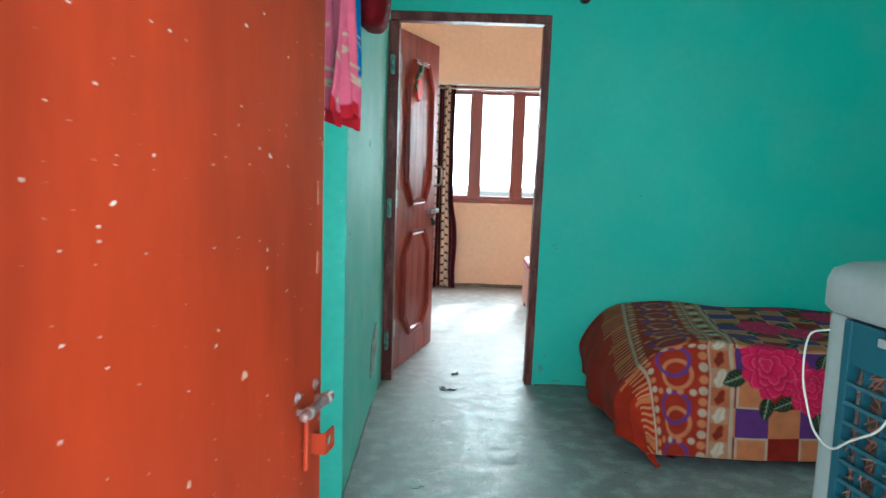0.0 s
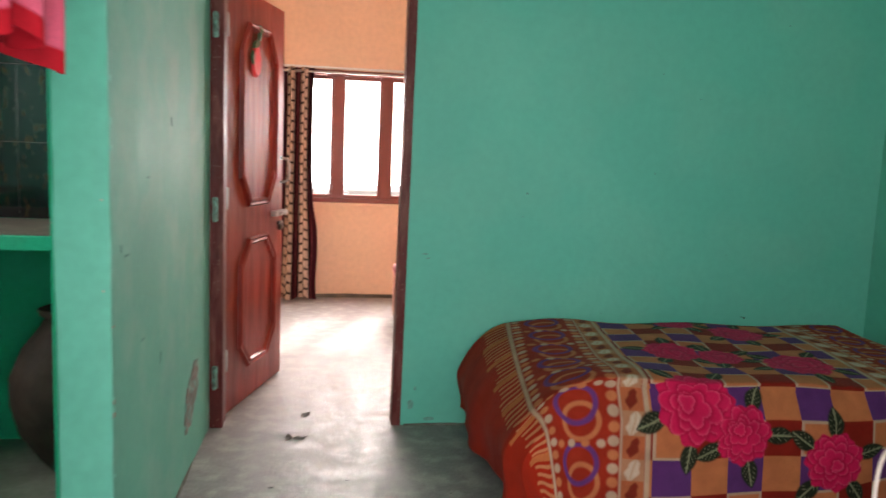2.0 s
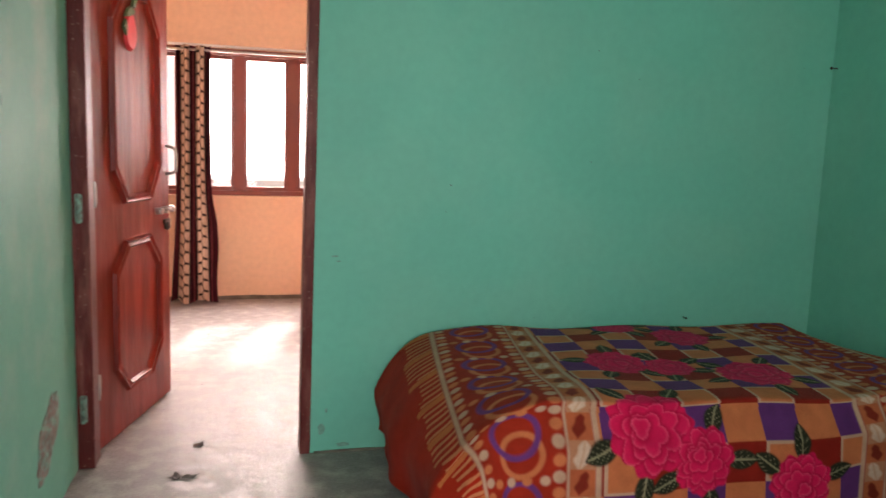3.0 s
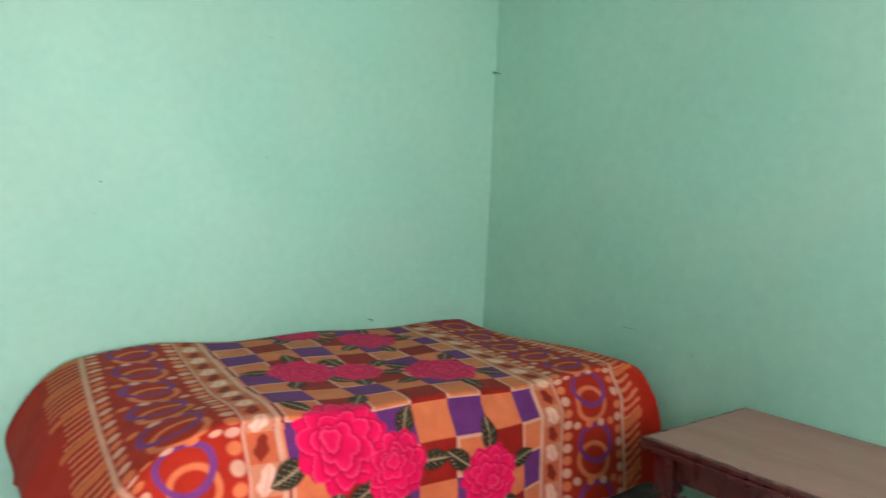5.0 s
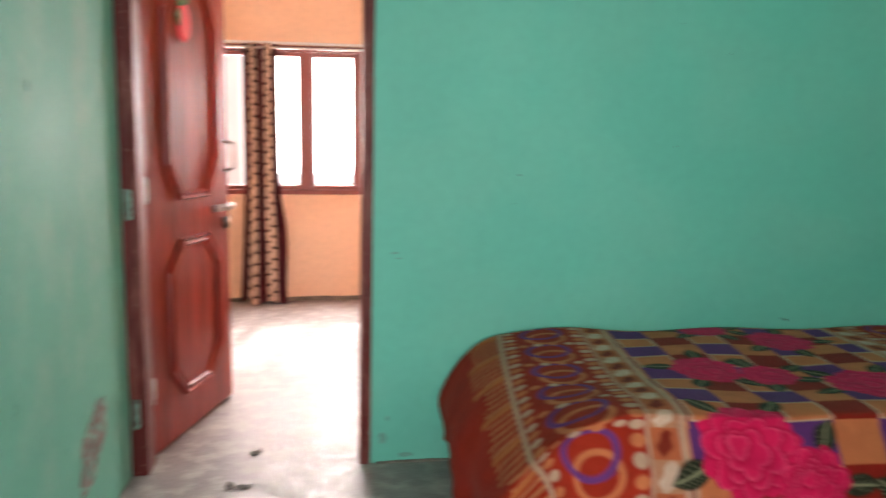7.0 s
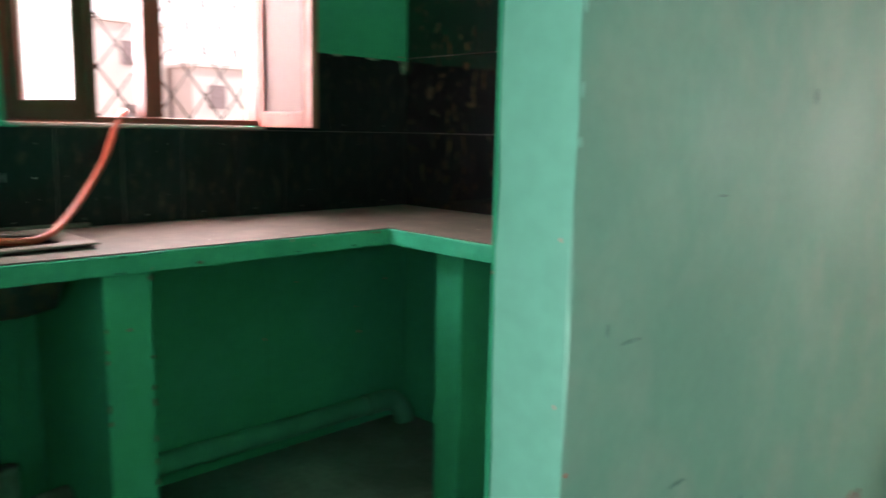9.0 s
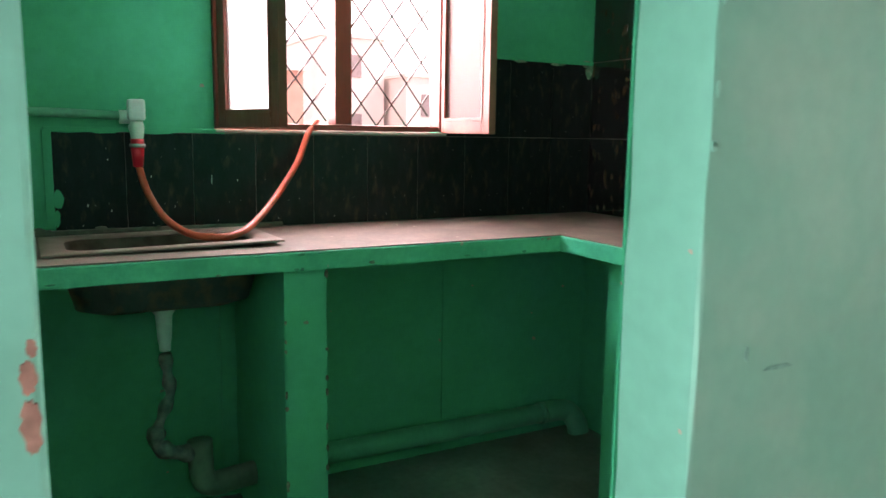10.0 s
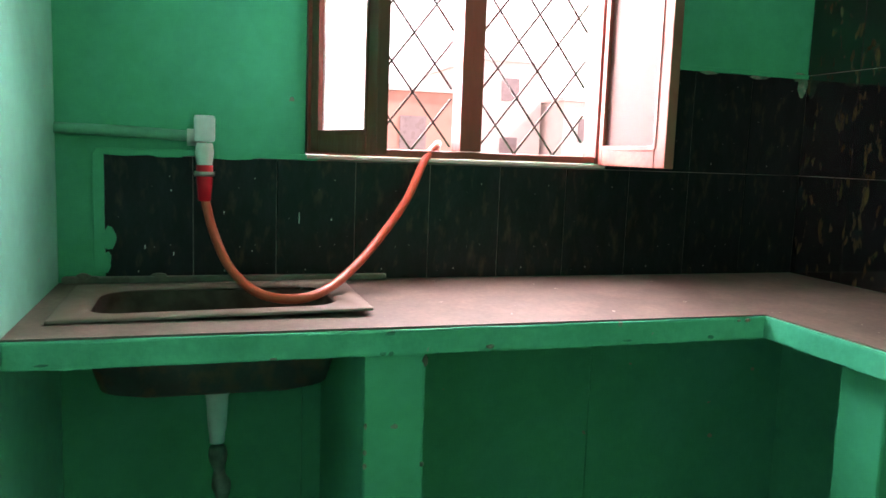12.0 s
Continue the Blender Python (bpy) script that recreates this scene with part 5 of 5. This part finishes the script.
tagged(part("wall_patch", st, mat("bare_plaster", (0.26, 0.19, 0.17), 0.9, vary=0.35, scale=25, second=(0.22, 0.40, 0.33), bump=0.5)), "bare brownish plaster patch low on the wall", "wall", kind="structure")



def flake(name, outline, plane, level, out, material, label):
    """A thin irregular patch on a wall: outline in the wall's own two directions."""
    bm = bmesh.new()
    put = (lambda a, b: (level, a, b)) if plane == "x" else (lambda a, b: (a, level, b))
    f = bm.faces.new([bm.verts.new(put(a, b)) for a, b in outline])
    e = bmesh.ops.extrude_face_region(bm, geom=[f])
    bmesh.ops.translate(bm, verts=[g for g in e["geom"] if isinstance(g, bmesh.types.BMVert)], vec=out)
    bmesh.ops.recalc_face_normals(bm, faces=bm.faces)
    return tagged(part(name, bm, material), label, "wall", kind="structure")


def ragged(cx, cz, w, h, seed, lean=0.0, n=22):
    q = random.Random(seed)
    return [(cx + (w / 2 * math.cos(a) * q.uniform(0.7, 1.15)) + lean * math.sin(a) * h / 2, cz + h / 2 * math.sin(a) * q.uniform(0.85, 1.1)) for a in [k * 2 * math.pi / n for k in range(n)]]


M_SMEAR = mat("pale_green_plaster", (0.16, 0.30, 0.20), 0.85, vary=0.4, scale=30, second=(0.34, 0.34, 0.26), bump=0.5)
M_CHIP = mat("pink_bare_plaster", (0.42, 0.24, 0.19), 0.9, vary=0.3, scale=30, bump=0.5)
M_SCUFF = mat("dark_scuff", (0.14, 0.38, 0.31), 0.7, vary=0.3, scale=30, bump=0.2)
for k, (y, z, w, h) in enumerate(((1.965, 1.090, 0.012, 0.026), (1.965, 1.052, 0.015, 0.045), (1.968, 1.112, 0.008, 0.014), (1.968, 0.985, 0.008, 0.018), (1.966, 0.85, 0.014, 0.04))):
    flake("wall_patch", ragged(y, z, w, h, k), "x", 0.002, (0.004, 0, 0), M_CHIP, "bare pinkish plaster on a chipped wall edge")
for k, (y, z, w, h, ln) in enumerate(((2.80, 0.985, 0.05, 0.006, 0.8), (2.74, 1.01, 0.006, 0.02, 0), (3.05, 1.18, 0.03, 0.005, 0.3), (2.96, 0.72, 0.05, 0.006, 1.0), (3.4, 1.35, 0.012, 0.03, 0), (3.2, 0.6, 0.006, 0.04, 0.4))):
    flake("wall_scuff", ragged(y, z, w, h, 20 + k, ln, 12), "x", 0.0035, (0.002, 0, 0), M_SCUFF, "small dark scuff on the mint wall")
for k, (y, z, w, h, ln) in enumerate(((3.30, 0.60, 0.09, 0.004, 2.0), (2.2, 0.98, 0.03, 0.004, 1.0), (3.0, 0.55, 0.004, 0.03, 0))):
    flake("wall_scuff", ragged(y, z, w, h, 40 + k, ln, 12), "x", 3.2595, (-0.0008, 0, 0), mat("faint_scuff", (0.19, 0.47, 0.38), 0.6, vary=0.2, scale=30) if h > 0.03 and w > 0.03 else M_SCUFF, "faint scuff on the mint wall")
for k, (x, z, w, h, ln) in enumerate(((0.975, 0.82, 0.035, 0.008, 0.8), (0.99, 0.80, 0.02, 0.006, 0.5), (0.93, 0.10, 0.03, 0.05, 0), (0.95, 0.18, 0.012, 0.02, 0), (1.02, 0.03, 0.06, 0.02, 0))):
    flake("wall_scuff", ragged(x, z, w, h, 60 + k, ln, 12), "y", 4.2005, (0, -0.0012, 0), M_SCUFF, "small dark scuff on the mint wall")
M_BARE = mat("bare_grey_plaster", (0.16, 0.13, 0.10), 0.95, vary=0.4, scale=40, second=(0.30, 0.24, 0.19), bump=0.6)
chips = random.Random(11)
for k in range(16):
    z = chips.uniform(0.25, 0.88)
    y = 2.586 if k % 2 else 2.705
    flake("paint_chip", ragged(y, z, chips.uniform(0.006, 0.012), chips.uniform(0.008, 0.028), 130 + k, 0, 10), "x", -1.3835, (0.0022, 0, 0), M_BARE, "small bare chip on the green counter support")
for k in range(10):
    y, z = chips.uniform(2.0, 3.5), chips.choice((0.899, 0.905, 0.94))
    flake("paint_chip", ragged(y, z, chips.uniform(0.010, 0.03), chips.uniform(0.004, 0.010), 160 + k, 0.3, 10), "x", -1.3705, (0.0022, 0, 0), M_SLABDARK if k % 3 else M_BARE, "small worn chip on the green counter edge")
for k in range(14):
    z = chips.uniform(0.3, 1.9)
    flake("paint_chip", ragged(2.662, z, chips.uniform(0.006, 0.012), chips.uniform(0.006, 0.02), 190 + k, 0, 9), "x", 0.0015, (0.0022, 0, 0), M_CHIP if k % 3 == 0 else M_JAMB, "small chip on the plaster corner of the kitchen doorway")
for k in range(8):
    y, z = chips.uniform(2.0, 2.5), chips.uniform(0.962, 0.972)
    flake("mortar_crumb", ragged(y, z, chips.uniform(0.01, 0.04), chips.uniform(0.006, 0.014), 210 + k, 0, 10), "x", -1.9250, (0.012, 0, 0), M_MORTAR, "dirty mortar crumbs behind the sink")
for k in range(9):
    q = random.Random(90 + k)
    flake("tile_speck", ragged(2.1 + 0.55 * q.random(), 1.0 + 0.22 * q.random(), 0.003, 0.004 + 0.03 * q.random() ** 4, 90 + k, 0, 10), "x", -1.9425, (0.0008, 0, 0), M_CEIL, "white paint splash on dark tile")
for k, (y, z, w, h) in enumerate(((4.065, 1.54, 0.035, 0.07), (4.05, 1.565, 0.05, 0.03), (3.90, 1.556, 0.08, 0.012), (3.72, 1.558, 0.06, 0.010), (2.065, 1.06, 0.03, 0.06), (2.06, 1.0, 0.02, 0.05), (2.35, 1.262, 0.12, 0.012), (2.20, 1.262, 0.10, 0.010))):
    flake("plaster_smear", ragged(y, z, w, h, 240 + k, 0, 18), "x", -1.9423, (0.003, 0, 0), M_SMEAR if k < 4 else M_GREEN, "ragged plaster smear at the edge of the tiles")
structure("plaster_edge", [(-1.951, -1.939, 2.035, 2.56, 1.262, 1.276), (-1.951, -1.939, 3.396, 4.085, 1.560, 1.574), (-1.951, -1.939, 2.03, 2.056, 0.975, 1.268)], M_GREEN, "ragged green plaster edge over the tiles", 0.002, 0.006)

# ---- outside ----
structure("ground", [(-400, 400, -400, 400, -3.7, -3.5)], M_GROUND, "dusty open ground", 0)
structure("house_base", [(-2.08, 3.39, -2.6, 7.53, -3.5, -0.145)], M_OUT, "plastered lower storey", 0)


# House windows lightened to put the distant haze into their colour.
M_HAZEPANE = mat("haze_toned_glass", (0.30, 0.24, 0.24), 0.3, vary=0.1, bump=0)
# Glowing ring added as backdrop; it whitens the sky and lights the windows.
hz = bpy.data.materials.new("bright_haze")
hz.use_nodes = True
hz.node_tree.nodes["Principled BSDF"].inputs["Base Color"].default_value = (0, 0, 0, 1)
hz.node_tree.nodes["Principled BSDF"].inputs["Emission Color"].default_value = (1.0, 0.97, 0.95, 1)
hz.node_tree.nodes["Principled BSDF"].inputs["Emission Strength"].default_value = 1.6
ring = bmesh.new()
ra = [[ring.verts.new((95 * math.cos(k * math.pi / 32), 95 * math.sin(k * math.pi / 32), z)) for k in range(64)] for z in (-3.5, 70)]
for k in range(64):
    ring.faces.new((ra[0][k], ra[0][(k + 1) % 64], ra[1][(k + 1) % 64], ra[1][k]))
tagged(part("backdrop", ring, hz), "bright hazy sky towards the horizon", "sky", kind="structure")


def house(x0, x1, y0, y1, top, material, label, face="x", rows=2):
    h = empty("house", label, "house", pose(0, 0, 0))
    part("wall", box(x0, x1, y0, y1, -3.5, top, 0.02), material, h)
    part("roof", box(x0 - 0.15, x1 + 0.15, y0 - 0.15, y1 + 0.15, top + 0.001, top + 0.18, 0.02), M_PALE, h)
    for k in range(rows):
        z = top - 1.9 - 2.9 * k
        if face == "x":
            n = max(1, int((y1 - y0) / 2.4))
            for i in range(n):
                y = y0 + (i + 0.5) * (y1 - y0) / n
                part("window", box(x1 - 0.02, x1 + 0.04, y - 0.45, y + 0.45, z, z + 1.1, 0.01), M_HAZEPANE, h)
        else:
            n = max(1, int((x1 - x0) / 2.4))
            for i in range(n):
                x = x0 + (i + 0.5) * (x1 - x0) / n
                part("window", box(x - 0.45, x + 0.45, y0 - 0.04, y0 + 0.02, z, z + 1.1, 0.01), M_HAZEPANE, h)
    return h


house(-33, -25, 7.4, 10.6, 3.3, M_BRICK, "pale brick house with a flat roof")
house(-46, -36, 15.2, 18.6, 5.9, M_PALE, "tall pale plastered house with a flat roof")
house(-44, -34, 18.9, 24.0, 4.0, M_PALE, "low pale plastered house with a flat roof")
house(-40, -30, -4, 3.0, 1.6, M_PALE, "pale plastered house far off")
# Brick house in the pale facade colour to brighten its shaded face.
house(-9, -0.5, 14, 22, 4.6, M_PALE, "brick house behind the far window in a pale bright tone", "y")
parapet = structure("parapet", [(-7.0, -6.8, -3, 12, -3.5, 1.0)], M_PALE, "low plastered boundary wall", 0.02)

# ---- kitchen tiles, one by one ----
wt, ht, gap = 0.203, 0.309, 0.0018
structure("grout", [(-1.9499, -1.9450, 2.056, 4.088, 0.951, 1.264), (-1.9499, -1.9450, 3.396, 4.088, 1.2645, 1.566), (-1.944, -0.137, 4.0855, 4.0899, 0.951, 2.18)], mat("grey_grout", (0.24, 0.21, 0.19), 0.9, vary=0.3, scale=20), "thin grey grout between the tiles", 0)
tile_cache = {}


def tile(parent, w, h, place, turn):
    key = (round(w, 3), round(h, 3), turn)
    if key not in tile_cache:
        tile_cache[key] = mesh_of(box(0, w, -0.007, 0.0, 0, h, 0.0012), "tile")
        tile_cache[key].materials.append(M_TILE if turn == 0 else M_TILEDUSTY)
    ob = new("tile", tile_cache[key])
    ob.parent = parent
    ob.matrix_world = pose(*place, 0, 0, turn)


wall_w, wall_r = bpy.data.objects["wall_kitchen_window"], bpy.data.objects["wall_kitchen_right"]
for i in range(-1, 9):
    y = 2.258 + wt * i
    tile(wall_w, wt - gap, ht, (-1.9495, y + gap / 2, 0.9515), 90)
    if i == 5:
        tile(wall_w, 0.078, ht - 0.005, (-1.9495, 3.396, 0.9515 + ht + gap), 90)
    if i >= 6:
        tile(wall_w, wt - gap, ht - 0.005, (-1.9495, y + gap / 2, 0.9515 + ht + gap), 90)
for i in range(9):
    x = -1.942 + wt * i
    for k in range(4):
        tile(wall_r, wt - gap, ht, (x + gap / 2, 4.0895, 0.9515 + k * (ht + gap)), 0)
